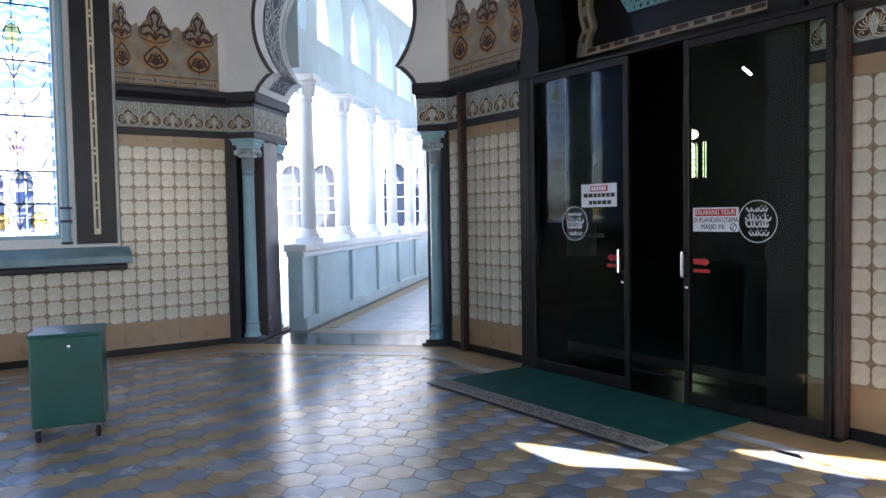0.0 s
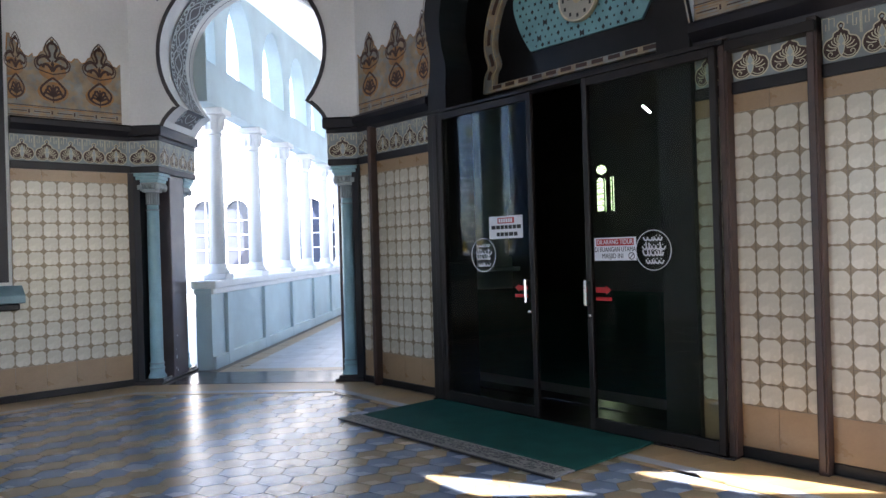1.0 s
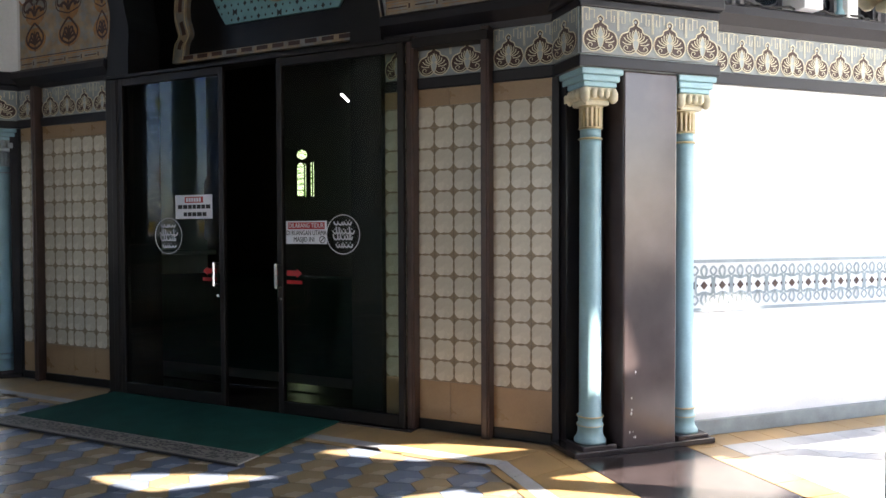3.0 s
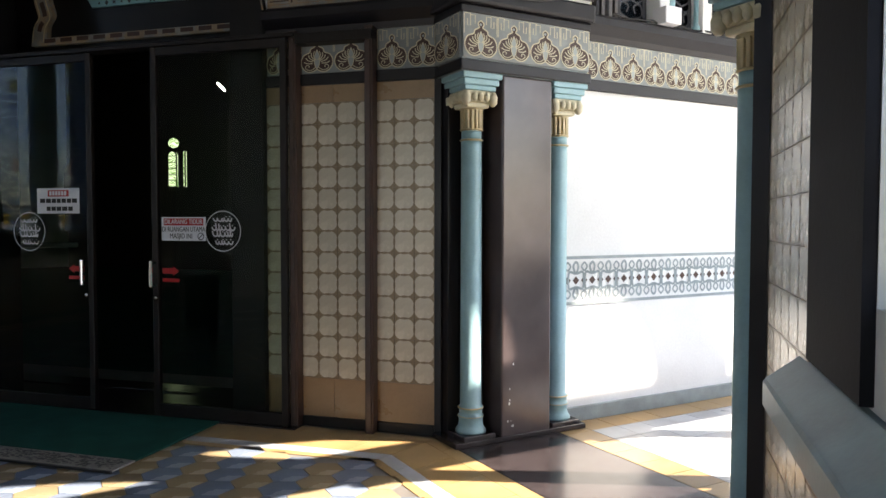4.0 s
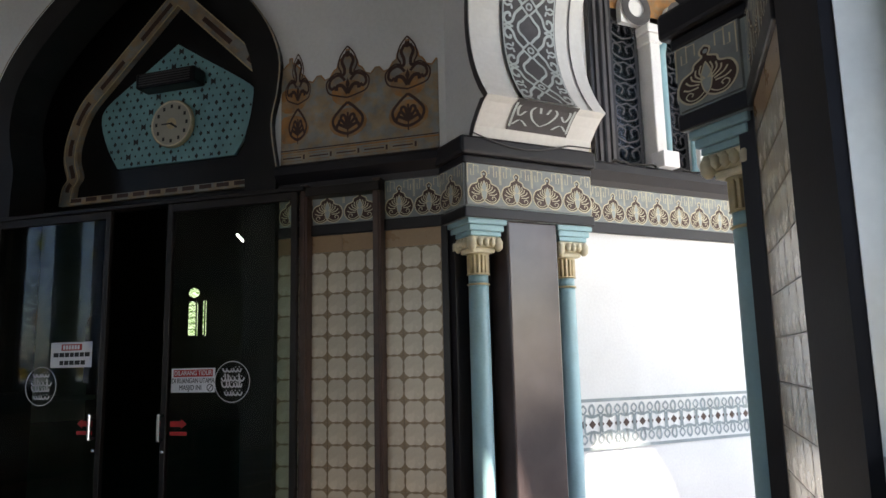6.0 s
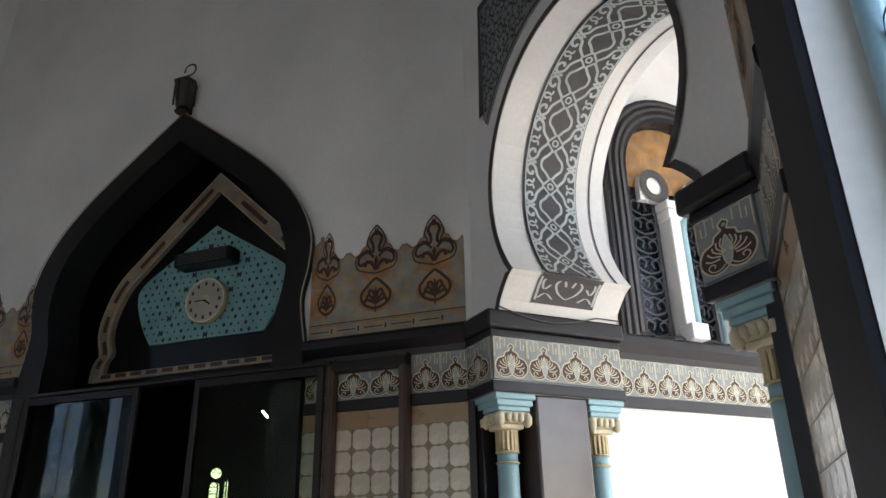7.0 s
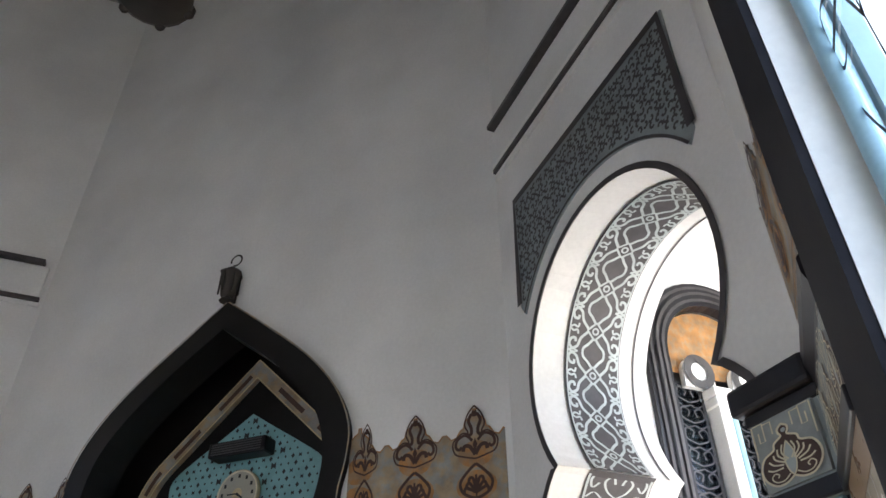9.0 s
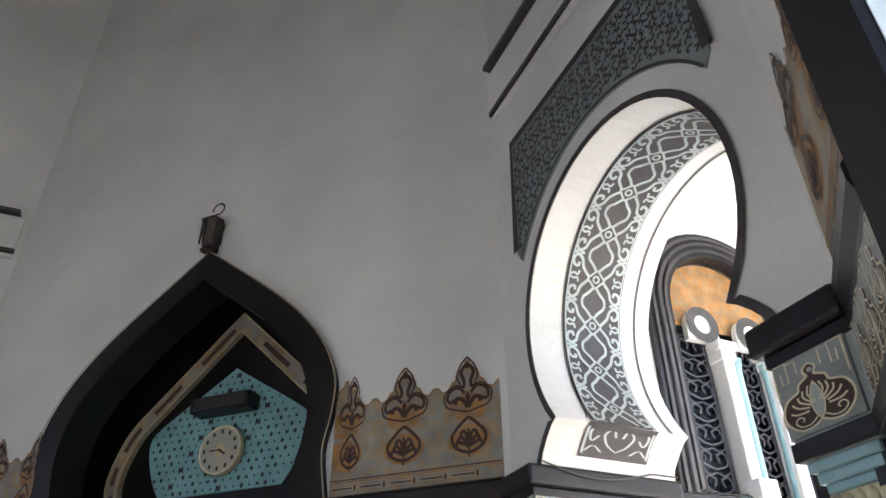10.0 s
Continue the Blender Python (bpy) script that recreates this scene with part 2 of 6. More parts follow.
def thing(name, bm, mats, label, category, m=None, kind="", group=""):
    ob = new(name, mesh_of(name, bm, mats))
    if m is not None:
        ob.matrix_world = m
    return tagged(ob, label, category, group, kind)


def empty(name, label, category, m=None, kind="", group=""):
    ob = new(name)
    if m is not None:
        ob.matrix_world = m
    return tagged(ob, label, category, group, kind)


def part(name, bm, mats, parent, label="", m=None, data=None):
    ob = new(name, data or mesh_of(name, bm, mats))
    ob.parent = parent
    if m is not None:
        ob.matrix_basis = m
    return tagged(ob, label) if label else ob


def at(x, y=0.0, z=0.0):
    return Matrix.Translation((x, y, z))


def arc(cx, cz, r, a0, a1, n):
    return [(cx + r * math.cos(radians(a0 + (a1 - a0) * i / n)), cz + r * math.sin(radians(a0 + (a1 - a0) * i / n))) for i in range(n + 1)]


def spline(pts, n=6):
    """A smooth line through points (Catmull-Rom)."""
    out = []
    for i in range(len(pts) - 1):
        p0, p1, p2, p3 = pts[max(i - 1, 0)], pts[i], pts[i + 1], pts[min(i + 2, len(pts) - 1)]
        for k in range(n):
            t = k / n
            out.append(tuple(0.5 * (2 * p1[c] + (p2[c] - p0[c]) * t + (2 * p0[c] - 5 * p1[c] + 4 * p2[c] - p3[c]) * t * t + (3 * p1[c] - p0[c] - 3 * p2[c] + p3[c]) * t ** 3) for c in (0, 1)))
    return out + [pts[-1]]


def mirror(pts):
    return [(-x, z) for x, z in reversed(pts)]


# ---- the plan: an eight-sided porch; x runs along a wall from left to right as seen from inside, y goes outwards ----
HALF, DIAG, HIGH = 2.64, 1.80, 11.0
SIDE = HALF + DIAG
ALEN = DIAG * math.sqrt(2)
DEPTH = 2 * (HALF + DIAG)


def wall_frame(ox, oy, ang):
    return pose(ox, oy, 0, 0, 0, ang)


W_LEFT = wall_frame(-SIDE, -DIAG - 2 * HALF, 90)
W_ARCH1 = wall_frame(-SIDE, -DIAG, 45)
W_DOOR = wall_frame(0, 0, 0)
W_ARCH2 = wall_frame(HALF, 0, -45)
W_RIGHT = wall_frame(SIDE - 0.055, -DIAG + 0.045, -90)
W_BACK2 = wall_frame(SIDE, -DIAG - 2 * HALF, -135)
W_BACK = wall_frame(HALF, -DEPTH, 180)
W_BACK1 = wall_frame(-HALF, -DEPTH, 135)
LLEN = 2 * HALF

# ---- levels ----
Z_PLINTH, Z_TILE, Z_HEAD, Z_BAND, Z_FRIEZE, Z_LEDGE = 0.34, 2.23, 2.35, 2.43, 2.70, 2.87
ARCH_X, ARCH_Z, ARCH_R = ALEN / 2, 3.67, 0.925
WALL2 = 0.92


def arch_curve(r, cusp=0.0, n=40):
    """The horseshoe arch from its left foot over the crown to its right foot."""
    a = math.degrees(math.asin(-0.59 / 0.925))
    body = arc(ARCH_X, ARCH_Z, r, 180 - a, a, n)
    lx, lz = body[0]
    low = [(lx - 0.2 - cusp, Z_LEDGE), (lx - 0.17 - cusp, Z_LEDGE + 0.06), (lx - 0.11 - cusp * 0.6, Z_LEDGE + 0.13), (lx - 0.05, Z_LEDGE + 0.185)]
    return low + body + [(2 * ARCH_X - x, z) for x, z in reversed(low)]


# ---- the walls ----
def door_wall():
    hole = [(-1.3, 0)] + [(-x, z) for x, z in ogee(1.3, 0.98)] + [(x, z) for x, z in reversed(ogee(1.3, 0.98)[:-1])] + [(1.3, 0)]
    loop = [(-HALF, 0)] + [(-HALF, HIGH), (HALF, HIGH), (HALF, 0)] + list(reversed(hole))
    bm = bmesh.new()
    bm_slab(bm, [loop], 0.0, 0.25)
    return thing("wall_door", bm, WHITE, "tall white plastered wall round the dark doorway", "wall", W_DOOR, "structure")


def ogee(half, k=1.0):
    """Right half of the black door arch, from the floor up to the point, without the floor point."""
    pts = [(half, 0.9), (half, 2.86), (half - 0.05, 3.2), (half + 0.0, 3.46), (half + 0.005, 3.74), (half - 0.14, 4.07), (half - 0.44, 4.42), (half - 0.9, 4.8), (0.0, 5.16)]
    s = 5.16 * k + 0.14 * (1 - k) if k != 1 else 5.16
    out = []
    for x, z in spline(pts[1:], 4):
        out.append((x, 2.86 + (z - 2.86) * ((s - 2.86) / 2.3)))
    return out


wall_door = door_wall()


def arch_wall(name, m):
    hole = arch_curve(ARCH_R)
    bm = bmesh.new()
    # upper wall with the arch; the foot of each side is filled by the piers
    up = [(0, Z_LEDGE), (0, HIGH), (ALEN, HIGH), (ALEN, Z_LEDGE)] + list(reversed(hole))
    bm_slab(bm, [up], 0.0, WALL2)
    return thing(name, bm, WHITE, "white plastered wall pierced by a horseshoe arch", "wall", m, "structure")


arch_wall("wall_arch_1", W_ARCH1)
arch_wall("wall_arch_2", W_ARCH2)

WIN_MID = {1: LLEN / 2, 2: LLEN / 2 - 0.46}
WIN_HALF, WZ0, WZ1 = 0.88, 1.26, 4.3


def window_outline(side, grow=0.0):
    a, b = WIN_MID[side] - WIN_HALF - grow, WIN_MID[side] + WIN_HALF + grow
    c, r = (a + b) / 2, (b - a) / 2
    return [(a, WZ0 - grow), (a, WZ1)] + arc(c, WZ1, r, 180, 0, 24)[1:] + [(b, WZ0 - grow)]


def side_wall(name, m, side):
    bm = bmesh.new()
    bm_slab(bm, [[(0, 0), (0, HIGH), (LLEN, HIGH), (LLEN, 0)], window_outline(side)], 0.0, 0.45)
    return thing(name, bm, WHITE, "white plastered wall with a tall stained glass window", "wall", m, "structure")


side_wall("wall_left", W_LEFT, 1)
side_wall("wall_right", W_RIGHT, 2)


def plain_wall(name, m, length, opening=False):
    bm = bmesh.new()
    if opening:
        # unseen doorway, sized by how much daylight it should let in
        c = length / 2
        r = 1.0
        hole = [(c - r, 0), (c - r, 2.6)] + arc(c, 2.6, r, 180, 0, 24)[1:] + [(c + r, 0)]
        bm_slab(bm, [[(0, 0), (0, HIGH), (length, HIGH), (length, 0)] + list(reversed(hole))], 0.0, 0.5)
    else:
        bm_slab(bm, [[(0, 0), (0, HIGH), (length, HIGH), (length, 0)]], 0.0, 0.5)
    return thing(name, bm, WHITE, "plain white plastered wall closing the unseen back of the porch", "wall", m, "structure")


plain_wall("wall_back_1", W_BACK1, ALEN)
plain_wall("wall_back", W_BACK, LLEN, True)
plain_wall("wall_back_2", W_BACK2, ALEN)


def octagon(grow=0.0):
    h, s = HALF + grow * 0.414, SIDE + grow
    y0, y1 = grow, -DEPTH - grow
    return [(-h, y0), (h, y0), (s, -DIAG + grow * 0.586 * 0), (s, -DIAG - 2 * HALF), (h, y1), (-h, y1), (-s, -DIAG - 2 * HALF), (-s, -DIAG)]


bm = bmesh.new()
vs = [bm.verts.new((x, y, HIGH)) for x, y in octagon(1.0)]
bm.faces.new(vs)
ext = bmesh.ops.extrude_face_region(bm, geom=list(bm.faces))
bmesh.ops.translate(bm, verts=[g for g in ext["geom"] if isinstance(g, bmesh.types.BMVert)], vec=(0, 0, 0.3))
thing("ceiling", bm, ROOF, "high grey boarded ceiling of the porch", "ceiling", None, "structure")

# ground that reaches the horizon, with the porch floor slab on it
bm = bmesh.new()
bm_box(bm, -1500, 1500, -1500, 1500, -0.9, -0.6)
thing("ground", bm, GROUND, "pale paved courtyard ground round the building", "ground", None, "structure")
bm = bmesh.new()
vs = [bm.verts.new((x, y, -0.0045)) for x, y in octagon(1.2)]
bm.faces.new(vs)
ext = bmesh.ops.extrude_face_region(bm, geom=list(bm.faces))
bmesh.ops.translate(bm, verts=[g for g in ext["geom"] if isinstance(g, bmesh.types.BMVert)], vec=(0, 0, -0.6))
floor = thing("floor", bm, GROUT, "patterned cement tile floor in ochre and blue", "floor", None, "structure")


# ---- ornament units, shared by all their copies ----
def frieze_unit():
    """A gold-lined onion on maroon round a fan of leaves and a pale almond, stepped gold lines above."""
    bm = bmesh.new()
    half = [(0.0, 0.226), (0.017, 0.212), (0.017, 0.196), (0.012, 0.182), (0.04, 0.165), (0.048, 0.142), (0.085, 0.125), (0.103, 0.085), (0.096, 0.045), (0.066, 0.014), (0.03, 0.012), (0.0, 0.028)]
    right = spline(half, 4)
    shape = right + mirror(right)[1:-1]
    f = bm_poly(bm, shape, -0.003, 1)
    bmesh.ops.triangulate(bm, faces=[f])
    bm_ribbon(bm, shape, 0.0075, -0.003, 0.007, 0, True)
    leaf = spline([(0, 0.16), (0.014, 0.125), (0.019, 0.09), (0.012, 0.05), (0, 0.03)], 4)
    almond = leaf + mirror(leaf)[1:-1]
    bm_poly(bm, almond, -0.006, 2)
    bm_ribbon(bm, almond, 0.0048, -0.003, 0.006, 0, True)
    bm_poly(bm, arc(0, 0.203, 0.009, 0, 360, 8)[:-1], -0.006, 2)
    for side in (-1, 1):
        for ang, far in ((12, 0.085), (32, 0.086), (50, 0.082), (66, 0.086), (80, 0.09)):
            c, d = side * math.cos(radians(ang)), math.sin(radians(ang))
            low = side * math.cos(radians(ang - 12))
            pts = spline([(0.03 * c, 0.062 + 0.03 * d), (0.062 * low, 0.062 + 0.062 * math.sin(radians(ang - 6))), (far * c, 0.062 + far * d)], 3)
            bm_ribbon(bm, pts, 0.0062, -0.003, 0.006, 0)
        curl = spline([(side * 0.012, 0.04), (side * 0.035, 0.024), (side * 0.062, 0.026), (side * 0.076, 0.044), (side * 0.064, 0.058), (side * 0.05, 0.05), (side * 0.055, 0.04)], 3)
        bm_ribbon(bm, curl, 0.005, -0.003, 0.006, 0)
        bm_ribbon(bm, [(side * 0.105, 0.262), (side * 0.105, 0.14)], 0.005, -0.002, 0.005, 0)
        bm_ribbon(bm, [(side * 0.1, 0.262), (side * 0.066, 0.262), (side * 0.066, 0.19), (side * 0.085, 0.19), (side * 0.085, 0.23)], 0.005, -0.002, 0.005, 0)
        bm_ribbon(bm, [(side * 0.066, 0.255), (side * 0.036, 0.255), (side * 0.036, 0.205)], 0.005, -0.002, 0.005, 0)
    return mesh_of("palmette", bm, [PALEGOLD, MAROON, SILVER])


FRIEZE_UNIT = frieze_unit()
PITCH = 0.218


def crest_unit():
    """One bay of the painted cresting: a fleur above, a medallion below."""
    bm = bmesh.new()
    w = 0.008
    for s in (-1, 1):
        on = spline([(0, 0.435), (s * 0.06, 0.385), (s * 0.115, 0.315), (s * 0.1, 0.25), (s * 0.05, 0.215), (0, 0.2)], 4)
        bm_ribbon(bm, on, 0.021, 0, 0.003, 0)
        for k in range(3):
            bm_ribbon(bm, spline([(0, 0.24), (s * (0.02 + 0.025 * k), 0.33 - 0.028 * k), (s * (0.045 + 0.02 * k), 0.34 - 0.04 * k), (s * (0.055 + 0.018 * k), 0.315 - 0.04 * k)], 3), 0.022, 0, 0.003, 0)
        bm_ribbon(bm, spline([(s * 0.02, 0.8), (s * 0.045, 0.75), (s * 0.025, 0.69), (s * 0.03, 0.645), (s * 0.07, 0.65)], 4), 0.024, 0, 0.003, 0)
        bm_ribbon(bm, spline([(s * 0.02, 0.6), (s * 0.07, 0.645), (s * 0.13, 0.62), (s * 0.145, 0.57), (s * 0.12, 0.545), (s * 0.1, 0.565)], 4), 0.021, 0, 0.003, 0)
        bm_ribbon(bm, spline([(0, 0.5), (s * 0.04, 0.56), (s * 0.08, 0.565), (s * 0.09, 0.53)], 4), 0.028, 0, 0.003, 0)
        bm_ribbon(bm, spline([(s * 0.015, 0.78), (0.0, 0.82)], 2), 0.03, 0, 0.003, 0)
    for s in (-1, 1):
        bm_ribbon(bm, spline([(0, 0.86), (s * 0.05, 0.8), (s * 0.075, 0.72), (s * 0.05, 0.66), (s * 0.1, 0.66), (s * 0.165, 0.6), (s * 0.15, 0.52), (s * 0.08, 0.49), (0, 0.47)], 4), 0.012, 0, 0.003, 0)
    bm_poly(bm, [(0, 0.62), (-0.018, 0.57), (0, 0.52), (0.018, 0.57)], -0.004, 0)
    bm_ribbon(bm, [(0, 0.36), (0, 0.25)], 0.016, 0, 0.003, 0)
    bm_ribbon(bm, [(0, 0.24), (0, 0.17)], 0.01, 0, 0.003, 0)
    return mesh_of("fleur", bm, [MAROON, ORANGE])


CREST_UNIT = crest_unit()
CREST = 0.4625


def tile_mesh(name, w, h, cut):
    """Glazed wall tile: brown field with a proud cream octofoil; cut: the share of the width that is kept."""
    bm = bmesh.new()
    g = 0.0012
    xr = -w / 2 + w * cut
    bm_box(bm, -w / 2 + g, xr - g, -0.006, 0.0, -h / 2 + g, h / 2 - g, 0)
    pts = []
    for k in range(48):
        a = 2 * math.pi * k / 48
        c, s = math.cos(a), math.sin(a)
        n = 5.5
        q = (abs(c) ** n + abs(s) ** n) ** (-1 / n)
        off = (a + math.pi / 4) % (math.pi / 2) - math.pi / 4
        r = 0.462 * (1 - 0.07 * math.exp(-(off / 0.09) ** 2) - 0.11 * math.exp(-((math.pi / 4 - abs(off)) / 0.12) ** 2) + 0.025 * math.cos(16 * a))
        p = (r * q * c * w, r * q * s * h)
        pts.append((min(p[0], xr - 0.003), p[1]))
    out = []
    for p in pts:
        if not out or abs(p[0] - out[-1][0]) + abs(p[1] - out[-1][1]) > 1e-5:
            out.append(p)
    f = bm.faces.new([bm.verts.new((x, -0.0072, z)) for x, z in out])
    f.material_index = 1
    f.normal_update()
    if f.normal.y > 0:
        f.normal_flip()
    return mesh_of(name, bm, [BRONZE, CREAM])


TILE = (Z_TILE - Z_PLINTH) / 13
TILE_MESH = {}


def tile_panel(m, x0, x1, z0, z1, y=0.0, label="cream and olive glazed tiles in rows on the wall"):
    """A field of glazed wall tiles as separate pieces on a thin bed, the last column cut to fit."""
    bm = bmesh.new()
    bm_box(bm, x0, x1, y - 0.012, y + 0.0, z0, z1)
    panel = thing("tile_panel", bm, BRONZE, label, "tiled wall", m, "structure")
    n = (x1 - x0) / TILE
    cols = math.floor(n)
    spare = round((n - cols) * 10) / 10
    if spare < 0.25:
        w, cuts = (x1 - x0) / cols, [1.0] * cols
    elif spare > 0.75:
        w, cuts = (x1 - x0) / (cols + 1), [1.0] * (cols + 1)
    else:
        w, cuts = (x1 - x0) / (cols + spare), [1.0] * cols + [spare]
    rows = max(1, round((z1 - z0) / TILE))
    h = (z1 - z0) / rows
    for i, cut in enumerate(cuts):
        key = (round(w, 3), round(h, 3), cut)
        if key not in TILE_MESH:
            TILE_MESH[key] = tile_mesh("tile", w, h, cut)
        for j in range(rows):
            part("tile", None, None, panel, "", at(x0 + (i + 0.5) * w, y - 0.012, z0 + (j + 0.5) * h), TILE_MESH[key])
    return panel


def plinth_tiles(m, x0, x1, z0, z1, y=0.0, cols=0):
    bm = bmesh.new()
    bm_box(bm, x0, x1, y - 0.011, y + 0.0, z0, z1)
    base = thing("tan_tile_course", bm, GROUT, "course of plain tan glazed tiles", "tiled wall", m, "structure")
    n = cols or max(1, round((x1 - x0) / 0.32))
    w = (x1 - x0) / n
    bm = bmesh.new()
    bm_box(bm, -w / 2 + 0.001, w / 2 - 0.001, -0.008, 0, 0.001, z1 - z0 - 0.001)
    me = mesh_of("tile", bm, OCHRE_TILE)
    for i in range(n):
        part("tile", None, None, base, "", at(x0 + (i + 0.5) * w, y - 0.011, z0), me)


def full_panel(m, x0, x1, y=0.0):
    tile_panel(m, x0, x1, Z_PLINTH, Z_TILE, y)
    plinth_tiles(m, x0, x1, 0.07, Z_PLINTH, y)
    plinth_tiles(m, x0, x1, Z_TILE, Z_HEAD, y)
    bm = bmesh.new()
    bm_box(bm, x0, x1, y - 0.03, y, 0, 0.07, 0, 0.004)
    thing("baseboard", bm, BLACK, "black painted skirting along the tiled wall", "baseboard", m, "structure")


def frieze(m, x0, x1, y=0.0, z=Z_BAND, flip=1):
    """Grey-blue band with gold palmettes."""
    bm = bmesh.new()
    bm_box(bm, x0, x1, y - 0.015, y, z, z + 0.27)
    band = thing("frieze", bm, FGROUND, "pale grey frieze with gold and maroon palmettes", "frieze", m, "structure")
    n = max(1, round((x1 - x0) / PITCH))
    w = (x1 - x0) / n
    for i in range(n):
        part("palmette", None, None, band, "", at(x0 + (i + 0.5) * w, y - 0.015, z) @ Matrix.Diagonal((w / PITCH, 1, 1, 1)), FRIEZE_UNIT)
    return band


def ledge(m, x0, x1, y=0.0, name="ledge", out=0.1):
    """Black moulded ledge above the frieze and the thin band below it."""
    k = out / 0.1
    prof = [(0.0, Z_FRIEZE - 0.0), (-0.03 * k, Z_FRIEZE), (-0.04 * k, Z_FRIEZE + 0.04), (-0.075 * k, Z_FRIEZE + 0.075), (-out, Z_FRIEZE + 0.1), (-out, Z_LEDGE - 0.02), (-out + 0.015, Z_LEDGE), (0.0, Z_LEDGE)]
    bm = bmesh.new()
    a = [bm.verts.new((x0, y + p[0], p[1])) for p in prof]
    b = [bm.verts.new((x1, y + p[0], p[1])) for p in prof]
    n = len(prof)
    for i in range(n):
        bm.faces.new((a[i], a[(i + 1) % n], b[(i + 1) % n], b[i]))
    bm.faces.new(list(reversed(a)))
    bm.faces.new(b)
    bmesh.ops.recalc_face_normals(bm, faces=list(bm.faces))
    thing(name, bm, NAVY, "dark moulded ledge running round the walls", "ledge", m, "structure")
    bm = bmesh.new()
    bm_box(bm, x0, x1, y - 0.035, y, Z_HEAD, Z_BAND - 0.002, 0, 0.006)
    thing("trim", bm, NAVY, "dark painted band under the frieze", "trim", m, "structure")


def cresting(m, x0, x1, peaks, y=0.0):
    """Painted parapet-shaped panel with a scalloped top edge."""
    z0, zt = Z_LEDGE + 0.005, 3.50
    top = []
    x = x0
    for p in sorted(peaks):
        for dx, dz in ((-0.215, 0.04), (-0.18, 0.0), (-0.14, 0.012), (-0.11, 0.06), (-0.085, 0.075), (-0.075, 0.12), (-0.04, 0.155), (-0.012, 0.175), (-0.01, 0.21), (0.01, 0.21), (0.012, 0.175), (0.04, 0.155), (0.075, 0.12), (0.085, 0.075), (0.11, 0.06), (0.14, 0.012), (0.18, 0.0), (0.215, 0.04)):
            if x0 + 0.002 < p + dx < x1 - 0.002 and (not top or p + dx > top[-1][0]):
                top.append((p + dx, zt + dz))
    top = [(x0, zt + 0.03)] + top + [(x1, zt + 0.03)]
    bm = bmesh.new()
    bm_slab(bm, [[(x0, z0)] + top + [(x1, z0)]], y - 0.008, y, 0)
    panel = thing("cresting", bm, BEIGE, "faded beige painted cresting with maroon fleurs", "wall painting", m, "structure")
    bm = bmesh.new()
    bm_ribbon(bm, top, 0.012, y - 0.008, 0.003, 0)
    bm_ribbon(bm, [(x0, z0 + 0.125), (x1, z0 + 0.125)], 0.008, y - 0.008, 0.003, 1)
    bm_ribbon(bm, [(x0, z0 + 0.11), (x1, z0 + 0.11)], 0.012, y - 0.008, 0.003, 0)
    bm_ribbon(bm, [(x0, z0 + 0.02), (x1, z0 + 0.02)], 0.008, y - 0.008, 0.003, 1)
    xx = x0 + 0.02
    while xx + 0.16 < x1:
        bm_ribbon(bm, [(xx, z0 + 0.068), (xx + 0.15, z0 + 0.068)], 0.009, y - 0.008, 0.003, 1)
        bm_ribbon(bm, [(xx - 0.01, z0 + 0.045), (xx + 0.16, z0 + 0.045)], 0.005, y - 0.008, 0.003, 0)
        bm_ribbon(bm, [(xx - 0.01, z0 + 0.09), (xx + 0.16, z0 + 0.09)], 0.005, y - 0.008, 0.003, 0)
        bm_ribbon(bm, [(xx + 0.17, z0 + 0.05), (xx + 0.17, z0 + 0.086)], 0.014, y - 0.008, 0.003, 1)
        xx += 0.215
    part("border", bm, [ORANGE, MAROON], panel)
    bm = bmesh.new()
    for p in peaks:
        for cz, r in ((3.16, 0.135), (3.38, 0.12)):
            pts = [(p + r * math.cos(a) * 1.1, cz + r * 0.8 * math.sin(a)) for a in [k * math.pi / 8 for k in range(16)]]
            pts = [(min(max(q, x0 + 0.004), x1 - 0.004), zz) for q, zz in pts]
            bm_poly(bm, pts, y - 0.0095)
    part("orange_ground", bm, ORANGE, panel)
    for p in peaks:
        if x0 + 0.12 < p < x1 - 0.12:
            part("fleur", None, None, panel, "", at(p, y - 0.011, z0), CREST_UNIT)
        else:
            part("fleur", None, None, panel, "", at(p + (0.06 if p - x0 < 0.12 else -0.03), y - 0.011, z0) @ Matrix.Diagonal((0.6, 1, 1, 1)), CREST_UNIT)


# ---- door wall dressing ----
full_panel(W_DOOR, 1.36, 1.56)
full_panel(W_DOOR, 1.61, 2.13)
full_panel(W_DOOR, 2.17, 2.59)
full_panel(W_DOOR, -1.90, -1.36)
full_panel(W_DOOR, -2.28, -1.90)
full_panel(W_DOOR, -2.59, -2.33)
for a, b in ((1.575, 1.635), (2.13, 2.19), (-2.33, -2.28)):
    bm = bmesh.new()
    bm_box(bm, a, b, -0.1, 0.0, 0, 2.71, 0, 0.006)
    bm_box(bm, a + 0.012, b - 0.012, -0.112, -0.095, 0.02, 2.69, 0, 0.004)
    thing("wooden_post", bm, WOOD, "slim red-brown wooden post between tile panels", "post", W_DOOR, "", "posts of the tile panels")
bm = bmesh.new()
bm_box(bm, 2.59, 2.635, -0.02, 0.0, 0, Z_HEAD, 0)
bm_box(bm, -2.635, -2.59, -0.02, 0.0, 0, Z_HEAD, 0)
thing("trim", bm, NAVY, "dark painted strip at the wall corners", "trim", W_DOOR, "structure")
